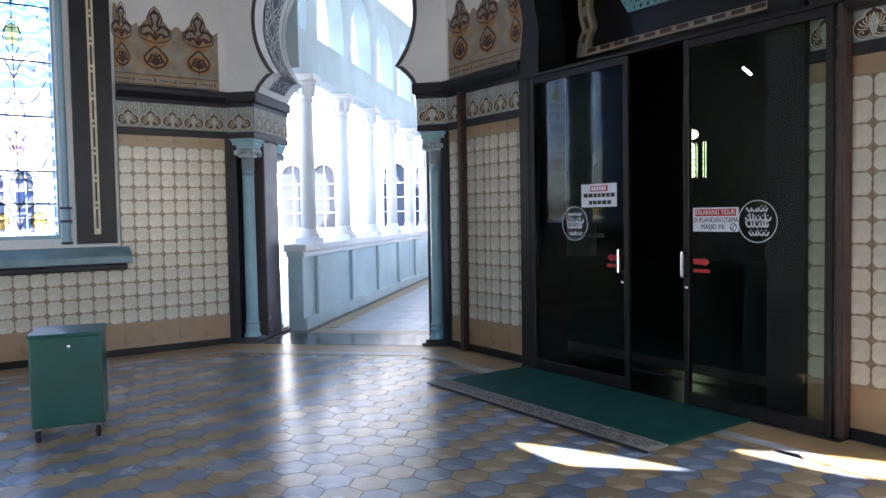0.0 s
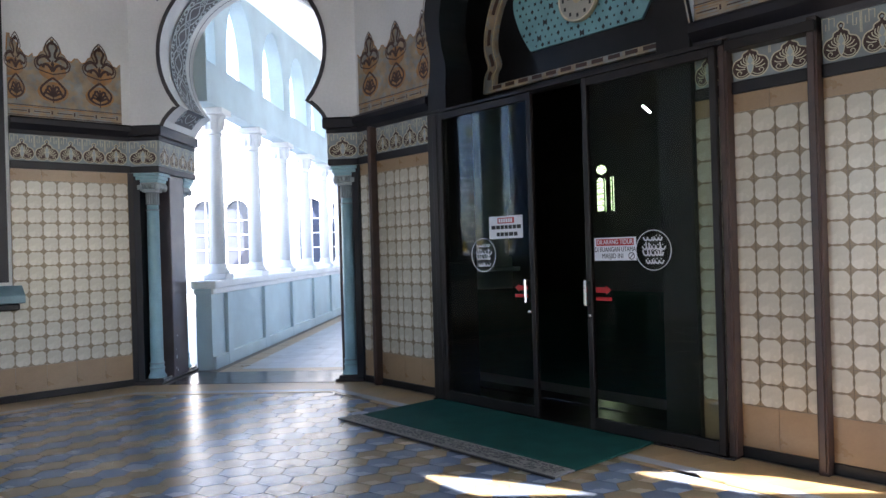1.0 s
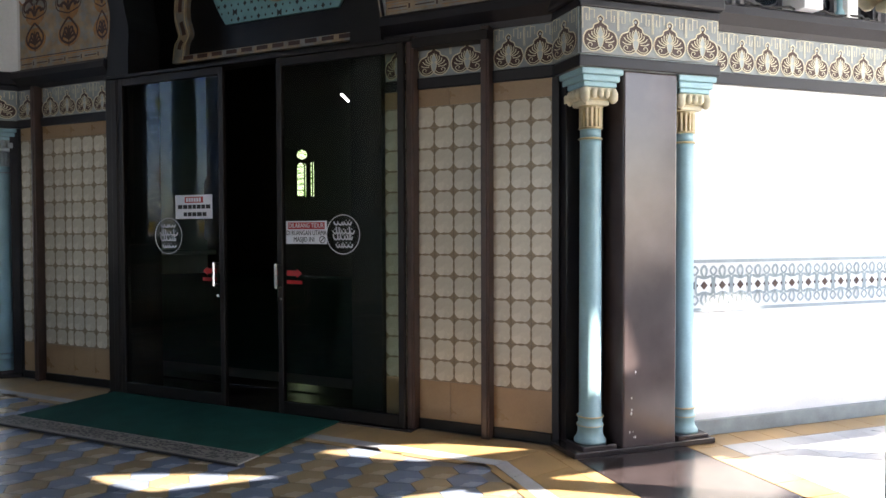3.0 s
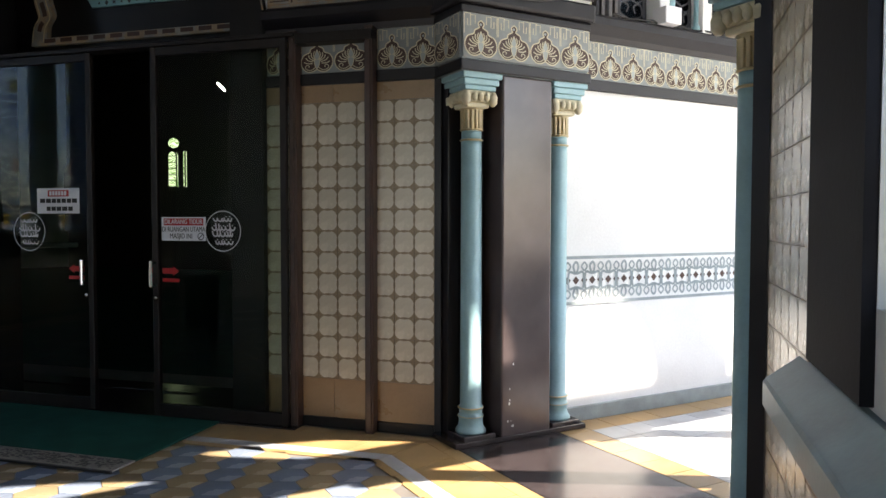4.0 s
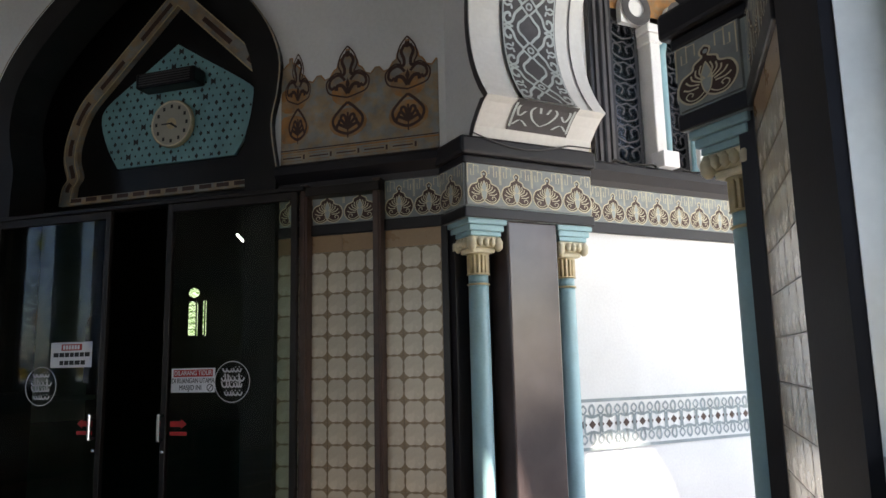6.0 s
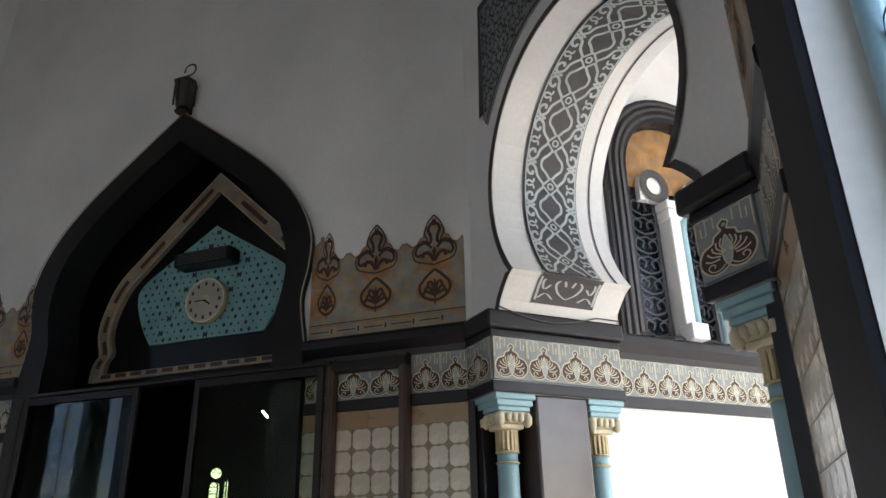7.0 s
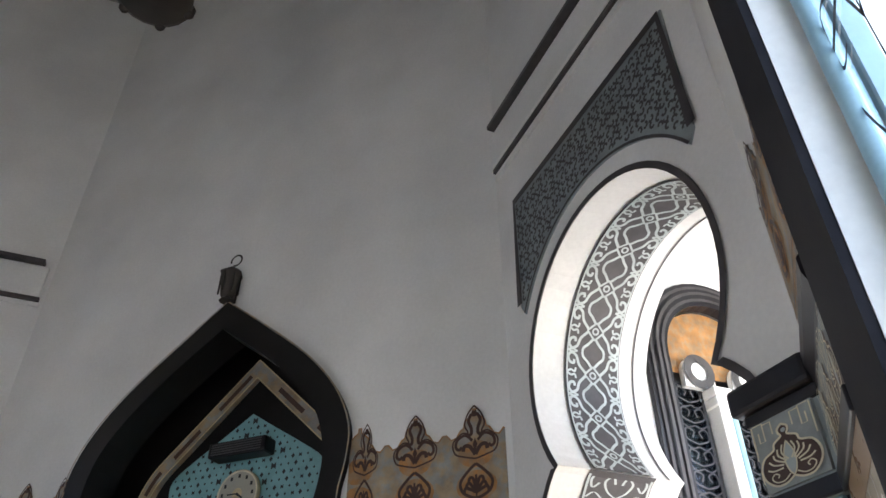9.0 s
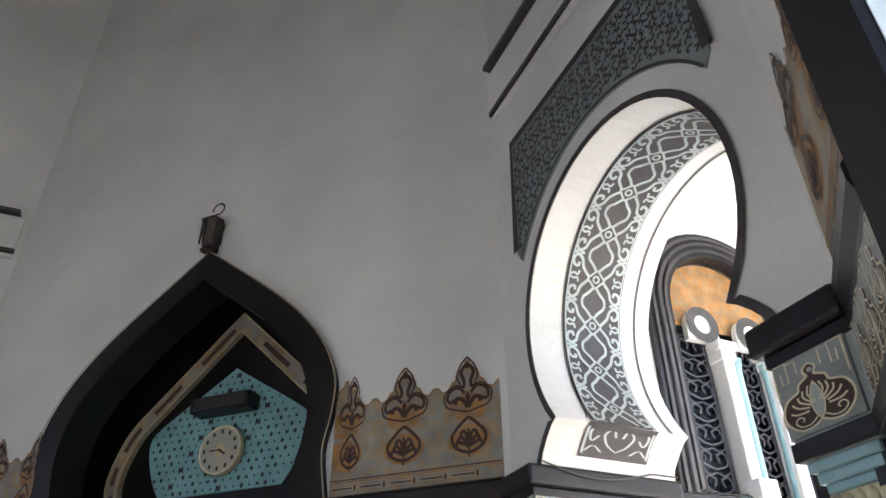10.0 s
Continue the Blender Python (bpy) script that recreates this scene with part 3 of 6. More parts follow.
for a, b in ((1.37, 1.555), (1.63, 2.13), (2.19, 2.62), (-2.62, -2.335), (-2.275, -1.37)):
    frieze(W_DOOR, a, b)
ledge(W_DOOR, 1.37, HALF + 0.03)
ledge(W_DOOR, -HALF - 0.03, -1.37)
cresting(W_DOOR, 1.37, 2.59, [1.45, 1.91, 2.37])
cresting(W_DOOR, -2.59, -1.37, [-2.37, -1.91, -1.45])

# black ogee frame round the doorway
outer = [(1.365, 0.0)] + ogee(1.365)
inner = [(1.11, 0.0), (1.11, 2.9)] + [(1.1, 3.1), (1.15, 3.3), (1.17, 3.55), (1.09, 3.86), (0.87, 4.16), (0.5, 4.5), (0.0, 4.87)]
inner = [(1.11, 0.0)] + spline(inner[1:], 3)
bm = bmesh.new()
bm_slab(bm, [outer + mirror(outer)[1:] + list(reversed(inner + mirror(inner)[1:]))], -0.07, 0.27)
door_frame = thing("door_frame", bm, BLACK, "black ogee-arched surround of the doorway", "door frame", W_DOOR, "structure")
bm = bmesh.new()
edge = ogee(1.375)
bm_ribbon(bm, [(x, z) for x, z in edge], 0.012, -0.072, 0.004, 0)
bm_ribbon(bm, mirror(edge), 0.012, -0.072, 0.004, 0)
part("edge_moulding", bm, BEIGE, door_frame, "thin dull beige line along the arch")

# shallow dark vestibule behind the frame
bm = bmesh.new()
bm_box(bm, -1.85, -1.75, 0.25, 0.7, 0, 5.4)
bm_box(bm, 1.75, 1.85, 0.25, 0.7, 0, 5.4)
bm_box(bm, -1.85, 1.85, 0.25, 0.7, 5.4, 5.5)
thing("door_lining", bm, BLACK, "black painted lining of the deep doorway", "door lining", W_DOOR, "structure")
bm = bmesh.new()
bm_box(bm, -1.75, 1.75, 0.58, 0.72, 2.9, 5.4)
overdoor = thing("overdoor_panel", bm, BLACK, "black panel above the doors with a blue pierced field", "overdoor", W_DOOR, "structure")
tr = [(1.22, 2.93), (1.2, 3.06), (1.14, 3.16), (1.19, 3.34), (1.17, 3.55), (1.04, 3.84), (0.78, 4.1), (0.4, 4.46), (0.0, 4.84)]
tr_o = spline(tr, 4)
bm = bmesh.new()
loop_o = tr_o + mirror(tr_o)[1:]
shr = [(x * 0.87, 2.99 + (z - 2.93) * 0.87) for x, z in tr_o]
loop_i = shr + mirror(shr)[1:]
bm_slab(bm, [loop_o, loop_i], 0.53, 0.58, 0)
part("arch_trim", bm, BEIGE, overdoor, "beige arch trim with maroon dashes")
bm = bmesh.new()
mid = [((a[0] + b[0]) / 2, (a[1] + b[1]) / 2) for a, b in zip(tr_o, shr)]
for line in (mid, mirror(mid)):
    for i in range(1, len(line) - 3, 5):
        bm_ribbon(bm, line[i:i + 4], 0.045, 0.53, 0.004, 0)
for k in range(13):
    x = -1.02 + k * 0.17
    bm_ribbon(bm, [(x - 0.06, 2.965), (x + 0.06, 2.965)], 0.035, 0.53, 0.004, 0)
part("dashes", bm, MAROON, overdoor)
bm = bmesh.new()
for sc in (0.985, 0.89):
    ln = [(x * sc, 2.96 + (z - 2.93) * sc) for x, z in tr_o]
    bm_ribbon(bm, ln, 0.012, 0.53, 0.005, 0)
    bm_ribbon(bm, mirror(ln), 0.012, 0.53, 0.005, 0)
part("gold_lines", bm, GOLD, overdoor)
field = spline([(0.6, 3.22), (0.72, 3.42), (0.8, 3.66), (0.76, 3.8), (0.55, 3.95), (0.28, 4.12), (0.0, 4.3)], 4)
field = [(x, z) for x, z in field]
tl = field + mirror(field)[1:]
bm = bmesh.new()
bm_slab(bm, [tl], 0.552, 0.58, 0)
pierced = part("pierced_field", bm, TEAL, overdoor, "blue-green field with dark pierced diamonds")
bm = bmesh.new()


def inside(x, z, loop):
    c = False
    for i in range(len(loop)):
        (x1, z1), (x2, z2) = loop[i], loop[i - 1]
        if (z1 > z) != (z2 > z) and x < (x2 - x1) * (z - z1) / (z2 - z1) + x1:
            c = not c
    return c


for i in range(-11, 12):
    for j in range(-1, 17):
        x, z = i * 0.075 + (0.0375 if j % 2 else 0), 3.25 + j * 0.065
        r = 0.024 if (i + j) % 3 == 0 else 0.014
        if all(inside(x + dx, z + dz, tl) for dx, dz in ((r, r), (-r, r), (r, -r), (-r, -r))):
            if (i + 2 * j) % 5 == 0:
                bm_poly(bm, [(x - r, z - r * 1.3), (x, z - r * 0.6), (x + r, z - r * 1.3), (x + r, z + r * 1.3), (x, z + r * 0.6), (x - r, z + r * 1.3)], 0.55)
            else:
                bm_poly(bm, [(x - r * 0.8, z), (x, z - r), (x + r * 0.8, z), (x, z + r)], 0.55)
part("pierced_holes", bm, SIGNINK, pierced)

# clock and the black case over it
bm = bmesh.new()
bm_lathe(bm, [(0.2, 0), (0.21, 0.01), (0.21, 0.04), (0.195, 0.05)], 0, 0, 0, 40)
clock = thing("wall_clock", bm, GOLD, "round cream wall clock above the doorway", "clock", W_DOOR @ pose(0, 0.548, 3.55, 90, 0, 0))
bm = bmesh.new()
bm_lathe(bm, [(0.19, 0.048), (0.19, 0.053)], 0, 0, 0, 40)
part("dial", bm, CLOCKFACE, clock)
for k in range(12):
    a = k * math.pi / 6
    bm = bmesh.new()
    bm_box(bm, math.cos(a) * 0.155 - 0.011, math.cos(a) * 0.155 + 0.011, math.sin(a) * 0.155 - 0.016, math.sin(a) * 0.155 + 0.016, 0.053, 0.055)
    part("hour_mark", bm, SIGNINK, clock)
bm = bmesh.new()
bm_box(bm, -0.1, 0.012, -0.006, 0.006, 0.056, 0.058)
f = bm.faces.new([bm.verts.new(p) for p in ((-0.01, -0.008, 0.06), (0.06, -0.05, 0.06), (0.068, -0.038, 0.06), (0.002, 0.01, 0.06))])
part("pointers", bm, SIGNINK, clock)
bm = bmesh.new()
bm_lathe(bm, [(0.05, 0.053), (0.05, 0.0545)], 0, 0, 0, 24)
part("dial_centre", bm, GOLD, clock)
bm = bmesh.new()
bm_lathe(bm, [(0.188, 0.05), (0.2, 0.062), (0.212, 0.05)], 0, 0, 0, 40)
part("bezel", bm, PALEGOLD, clock)
bm = bmesh.new()
bm_box(bm, -0.3, 0.3, -0.1, 0.07, -0.07, 0.07, 0, 0.02)
case = thing("air_curtain", bm, BLACK, "black wall-mounted case above the clock", "appliance", W_DOOR @ pose(0, 0.48, 3.93))
bm = bmesh.new()
for k in range(5):
    bm_box(bm, -0.26, 0.26, -0.106, -0.098, -0.05 + k * 0.022, -0.04 + k * 0.022)
part("grille", bm, CHAR, case)


# ---- glass doors ----
YG = -0.118  # the glass doors slide in front of the wall
AJAR = W_DOOR @ at(-1.16, YG) @ pose(0, 0, 0, 0, 0, 0.7) @ at(1.16, -YG)


def glass_leaf(x0, x1, y, m=W_DOOR, name="glass_door"):
    leaf = empty(name, "tall smoked sliding glass door leaf in a dark metal frame", "door", m, "", "glass door leaves")
    for a, b in ((x0, x0 + 0.045), (x1 - 0.045, x1)):
        bm = bmesh.new()
        bm_box(bm, a, b, y - 0.02, y + 0.02, 0.012, 2.66, 0, 0.004)
        part("stile", bm, DOORMETAL, leaf)
    for z0, z1 in ((0.012, 0.1), (2.6, 2.66)):
        bm = bmesh.new()
        bm_box(bm, x0 + 0.045, x1 - 0.045, y - 0.018, y + 0.018, z0, z1, 0, 0.004)
        part("rail", bm, DOORMETAL, leaf)
    bm = bmesh.new()
    bm_box(bm, x0 + 0.045, x1 - 0.045, y - 0.004, y + 0.004, 0.1, 2.6)
    part("pane", bm, DOORGLASS, leaf, "smoked glass pane")
    return leaf


leaf_l = glass_leaf(-1.155, -0.03, YG, AJAR)
leaf_r = glass_leaf(0.5, 1.575, YG)
bm = bmesh.new()
bm_box(bm, -1.3, 1.636, -0.15, -0.073, 2.662, 2.69, 0, 0.004)
bm_box(bm, 1.637, 2.19, -0.13, -0.02, 2.615, 2.68, 0, 0.006)
thing("sliding_track", bm, DOORMETAL, "dark metal track box above the sliding glass doors", "door track", W_DOOR, "structure")
bm = bmesh.new()
bm_box(bm, -1.31, -1.16, -0.135, -0.073, 0.0, 2.664, 0, 0.006)
bm_box(bm, -1.235, -1.175, -0.142, -0.13, 0.02, 2.65, 0, 0.004)
thing("wooden_post", bm, DOORMETAL, "broad dark brown post at the sliding door", "post", W_DOOR, "", "posts of the tile panels")


def handle(leaf, x):
    bm = bmesh.new()
    bm_box(bm, x - 0.012, x + 0.012, YG - 0.085, YG - 0.063, 0.945, 1.14, 0, 0.008)
    for z in (0.95, 1.115):
        bm_box(bm, x - 0.009, x + 0.009, YG - 0.07, YG - 0.015, z, z + 0.02, 0, 0.006)
    part("handle", bm, CHROME, leaf, "chrome pull handle")
    bm = bmesh.new()
    bm_lathe(bm, [(0.014, 0), (0.014, 0.012), (0.006, 0.014)], 0, 0)
    part("lock", bm, CHROME, leaf, "", pose(x, YG - 0.02, 0.87, 90, 0, 0))


handle(leaf_l, -0.085)
handle(leaf_r, 0.53)


def text_mesh(body, size, extrude=0.0008):
    cu = bpy.data.curves.new("lettering", "FONT")
    cu.body, cu.size, cu.extrude = body, size, extrude
    cu.align_x, cu.align_y = "CENTER", "CENTER"
    ob = bpy.data.objects.new("lettering", cu)
    me = bpy.data.meshes.new_from_object(ob)
    bpy.data.objects.remove(ob)
    return me


def lettering(text, size, parent, x, y, z, mat, sx=1.0):
    me = text_mesh(text, size)
    me.materials.append(mat)
    return part("lettering", None, None, parent, "", pose(x, y, z, 90, 0, 0) @ Matrix.Diagonal((sx, 1, 1, 1)), me)


def sign(name, x0, x1, z0, z1, y, label, m=W_DOOR):
    bm = bmesh.new()
    bm_box(bm, x0, x1, y - 0.002, y, z0, z1)
    return thing(name, bm, SIGNWHITE, label, "sign", m)


YF = YG - 0.0045
sR = sign("notice_sign", 0.573, 0.936, 1.283, 1.452, YF, "white printed notice with a red heading on the glass door")
bm = bmesh.new()
bm_box(bm, 0.592, 0.918, YF - 0.0035, YF - 0.002, 1.392, 1.442)
part("red_heading", bm, SIGNRED, sR)
lettering("DILARANG TIDUR", 0.047, sR, 0.755, YF - 0.0045, 1.417, SIGNWHITE, 0.82)
lettering("DI RUANGAN UTAMA", 0.05, sR, 0.755, YF - 0.003, 1.363, SIGNINK, 0.72)
lettering("MASJID INI", 0.05, sR, 0.735, YF - 0.003, 1.315, SIGNINK, 0.8)
bm = bmesh.new()
bm_ribbon(bm, arc(0.898, 1.315, 0.024, 0, 360, 20)[:-1], 0.006, YF - 0.002, 0.002, 0, True)
bm_ribbon(bm, [(0.882, 1.299), (0.914, 1.331)], 0.006, YF - 0.002, 0.002, 0)
part("ban_mark", bm, SIGNINK, sR)
sL = sign("notice_sign", -0.541, -0.155, 1.479, 1.67, YF, "white printed notice with a red heading on the glass door", AJAR)
bm = bmesh.new()
bm_box(bm, -0.44, -0.25, YF - 0.0035, YF - 0.002, 1.607, 1.655)
part("red_heading", bm, SIGNRED, sL)
bm = bmesh.new()
for z, w in ((1.575, 0.165), (1.515, 0.105)):
    x = -0.348 - w
    while x < -0.348 + w:
        L = 0.03 + 0.02 * random.random()
        bm_box(bm, x, x + L, YF - 0.0032, YF - 0.002, z - 0.016, z + 0.016)
        x += L + 0.008
tagged(part("print_bar", bm, SIGNINK, sL), kind="stuff")
bm = bmesh.new()
for k in range(6):
    bm_box(bm, -0.425 + k * 0.027, -0.405 + k * 0.027, YF - 0.0046, YF - 0.0036, 1.615, 1.647)
tagged(part("heading_bar", bm, SIGNWHITE, sL), kind="stuff")


def roundel(cx, cz, r, m=W_DOOR, name="round_emblem"):
    """Round white sticker outline with flowing calligraphic strokes."""
    bm = bmesh.new()
    bm_ribbon(bm, arc(cx, cz, r, 0, 360, 48)[:-1], 0.006, YF, 0.002, 0, True)
    rnd = random.Random(5)
    for row, (zz, hw) in enumerate(((0.55, 0.55), (0.1, 0.62), (-0.2, 0.6), (-0.6, 0.42))):
        x = -hw
        while x < hw - 0.1:
            w = rnd.uniform(0.15, 0.32)
            up = rnd.uniform(0.1, 0.32) if row in (1, 2) else rnd.uniform(0.05, 0.14)
            pts = spline([(cx + x * r, cz + (zz + up) * r), (cx + (x + w * 0.2) * r, cz + zz * r), (cx + (x + w * 0.7) * r, cz + (zz - 0.06) * r), (cx + (x + w) * r, cz + (zz + 0.1) * r)], 4)
            bm_ribbon(bm, pts, 0.011, YF, 0.002, 0)
            if rnd.random() < 0.6:
                d = (cx + (x + w * 0.5) * r, cz + (zz + 0.17) * r)
                bm_poly(bm, [(d[0] - 0.006, d[1]), (d[0], d[1] - 0.006), (d[0] + 0.006, d[1]), (d[0], d[1] + 0.006)], YF - 0.002)
            x += w * 0.85
    return thing(name, bm, SIGNWHITE, "round white calligraphic sticker on the glass door", "sticker", m)


roundel(1.075, 1.353, 0.14)
roundel(-0.62, 1.342, 0.145, AJAR)


def push_label(x, d, m=W_DOOR):
    bm = bmesh.new()
    bm_poly(bm, [(x, 1.045), (x + d * 0.09, 1.045), (x + d * 0.09, 1.03), (x + d * 0.14, 1.065), (x + d * 0.09, 1.1), (x + d * 0.09, 1.085), (x, 1.085)], YF - 0.002)
    bm_box(bm, min(x, x + d * 0.14), max(x, x + d * 0.14), YF - 0.003, YF, 0.985, 1.012)
    return thing("door_arrow_sticker", bm, SIGNRED, "red arrow sticker beside the door handle", "sticker", m)


push_label(0.575, 1)
push_label(-0.12, -1, AJAR)
bm = bmesh.new()
bm_box(bm, -1.75, 1.75, 0.5, 0.75, -0.01, 0.02, 0, 0.004)
bm_box(bm, -1.3, 1.64, -0.16, 0.5, -0.01, 0.01, 0, 0.003)
thing("door_sill", bm, GRANITE, "dark polished stone sill under the glass doors", "sill", W_DOOR, "structure")

# ---- dark prayer hall behind the doors: it widens between the two galleries ----
HALL = [(-2.8, 0.85), (2.8, 0.85), (15.95, 14.0), (-15.95, 14.0)]


def hall_plate(name, pts, z0, z1, mat, label, category):
    bm = bmesh.new()
    lo = [bm.verts.new((x, y, z0)) for x, y in pts]
    hi = [bm.verts.new((x, y, z1)) for x, y in pts]
    n = len(pts)
    bm.faces.new(list(reversed(lo)))
    bm.faces.new(hi)
    for q in range(n):
        bm.faces.new((lo[q], lo[(q + 1) % n], hi[(q + 1) % n], hi[q]))
    bmesh.ops.recalc_face_normals(bm, faces=list(bm.faces))
    thing(name, bm, mat, label, category, None, "structure")


hall_plate("hall_floor", HALL, -0.2, -0.01, CARPET, "green carpet of the dim prayer hall", "floor")
# walls and ceiling are coloured near black so that the hall looks unlit
hall_plate("hall_ceiling", HALL, 7.0, 7.1, HALL_SHADE, "prayer hall ceiling coloured dark as unlit", "ceiling")
hall_plate("wall_hall_left", [(-2.8, 0.85), (-2.7, 0.85), (-15.85, 14.0), (-15.95, 14.0)], -0.01, 7.0, HALL_SHADE, "prayer hall wall coloured dark as unlit", "wall")
hall_plate("wall_hall_right", [(2.7, 0.85), (2.8, 0.85), (15.95, 14.0), (15.85, 14.0)], -0.01, 7.0, HALL_SHADE, "prayer hall wall coloured dark as unlit", "wall")
hall_plate("wall_hall_back", [(-15.95, 14.0), (15.95, 14.0), (15.95, 14.1), (-15.95, 14.1)], -0.01, 7.0, HALL_SHADE, "far prayer hall wall coloured dark as unlit", "wall")
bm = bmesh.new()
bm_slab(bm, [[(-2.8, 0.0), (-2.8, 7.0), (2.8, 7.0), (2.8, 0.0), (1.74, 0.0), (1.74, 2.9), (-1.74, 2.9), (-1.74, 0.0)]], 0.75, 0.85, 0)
thing("wall_hall_front", bm, HALL_SHADE, "inner face of the door wall coloured dark as unlit", "wall", None, "structure")

# ---- piers of the two arches ----
COL_PROFILE = [(0.1, 0.06), (0.1, 0.075), (0.085, 0.095), (0.078, 0.12), (0.078, 0.15), (0.083, 0.155), (0.083, 0.17), (0.075, 0.175), (0.075, 0.205), (0.08, 0.21), (0.08, 0.225), (0.07, 0.235), (0.066, 1.9), (0.066, 1.94)]


def nook_column(m, x, y, gilt=GOLD, pale=PALEGOLD):
    col = empty("nook_column", "slender light blue column with a gold capital", "column", m @ at(x, y), "", "nook columns of the arches")
    bm = bmesh.new()
    bm_box(bm, -0.12, 0.12, -0.12, 0.12, 0, 0.06, 0, 0.008)
    part("plinth", bm, GRANITE, col)
    bm = bmesh.new()
    bm_lathe(bm, COL_PROFILE, 0, 0, 0, 24)
    part("shaft", bm, BLUE, col)
    bm = bmesh.new()
    for z in (0.158, 0.213, 1.935, 2.0):
        bm_lathe(bm, [(0.07 if z > 1 else 0.078, z), (0.078 if z > 1 else 0.087, z + 0.006), (0.07 if z > 1 else 0.078, z + 0.013)], 0, 0, 0, 24)
    part("gold_ring", bm, gilt, col)
    bm = bmesh.new()
    bm_lathe(bm, [(0.064, 1.94), (0.064, 2.005)], 0, 0, 0, 24)
    part("collar", bm, BLUE, col)
    bm = bmesh.new()
    for k in range(14):
        a = 2 * math.pi * k / 14
        bm_box(bm, 0.062 * math.cos(a) - 0.009, 0.062 * math.cos(a) + 0.009, 0.062 * math.sin(a) - 0.009, 0.062 * math.sin(a) + 0.009, 2.01, 2.13, 0, 0.004)
    bm_lathe(bm, [(0.055, 2.005), (0.058, 2.12), (0.08, 2.14)], 0, 0, 0, 20)
    part("fluted_neck", bm, gilt, col)
    bm = bmesh.new()
    for k in range(3):
        g = 0.085 + k * 0.012
        bm_box(bm, -g, g, -g, g, 2.14 + k * 0.035, 2.175 + k * 0.035, 0, 0.012)
    for sx, sy in ((1, 1), (1, -1), (-1, 1), (-1, -1)):
        bm_lathe(bm, [(0.012, 2.15), (0.03, 2.17), (0.032, 2.21), (0.018, 2.24)], sx * 0.098, sy * 0.098, 0, 10)
    for k in range(4):
        a = k * math.pi / 2
        for t in (-0.045, 0.0, 0.045):
            cx, cy = 0.112 * math.cos(a) - t * math.sin(a), 0.112 * math.sin(a) + t * math.cos(a)
            bm_lathe(bm, [(0.006, 2.175), (0.02, 2.19), (0.02, 2.215), (0.006, 2.235)], cx, cy, 0, 8)
    part("capital", bm, pale, col, "carved capital")
    bm = bmesh.new()
    bm_box(bm, -0.115, 0.115, -0.115, 0.115, 2.245, 2.275, 0, 0.006)
    bm_box(bm, -0.13, 0.13, -0.13, 0.13, 2.275, 2.315, 0, 0.008)
    bm_box(bm, -0.145, 0.145, -0.145, 0.145, 2.315, 2.352, 0, 0.008)
    part("abacus", bm, BLUE, col, "stepped light blue abacus")
    return col


def gx(side, s):
    """Place along the arch wall at a distance s from the corner of the door wall."""
    return s if side == 2 else ALEN - s


def sbox(bm, side, s0, s1, y0, y1, z0, z1, mat=0, bevel=0.0):
    a, b = sorted((gx(side, s0), gx(side, s1)))
    bm_box(bm, a, b, y0, y1, z0, z1, mat, bevel)


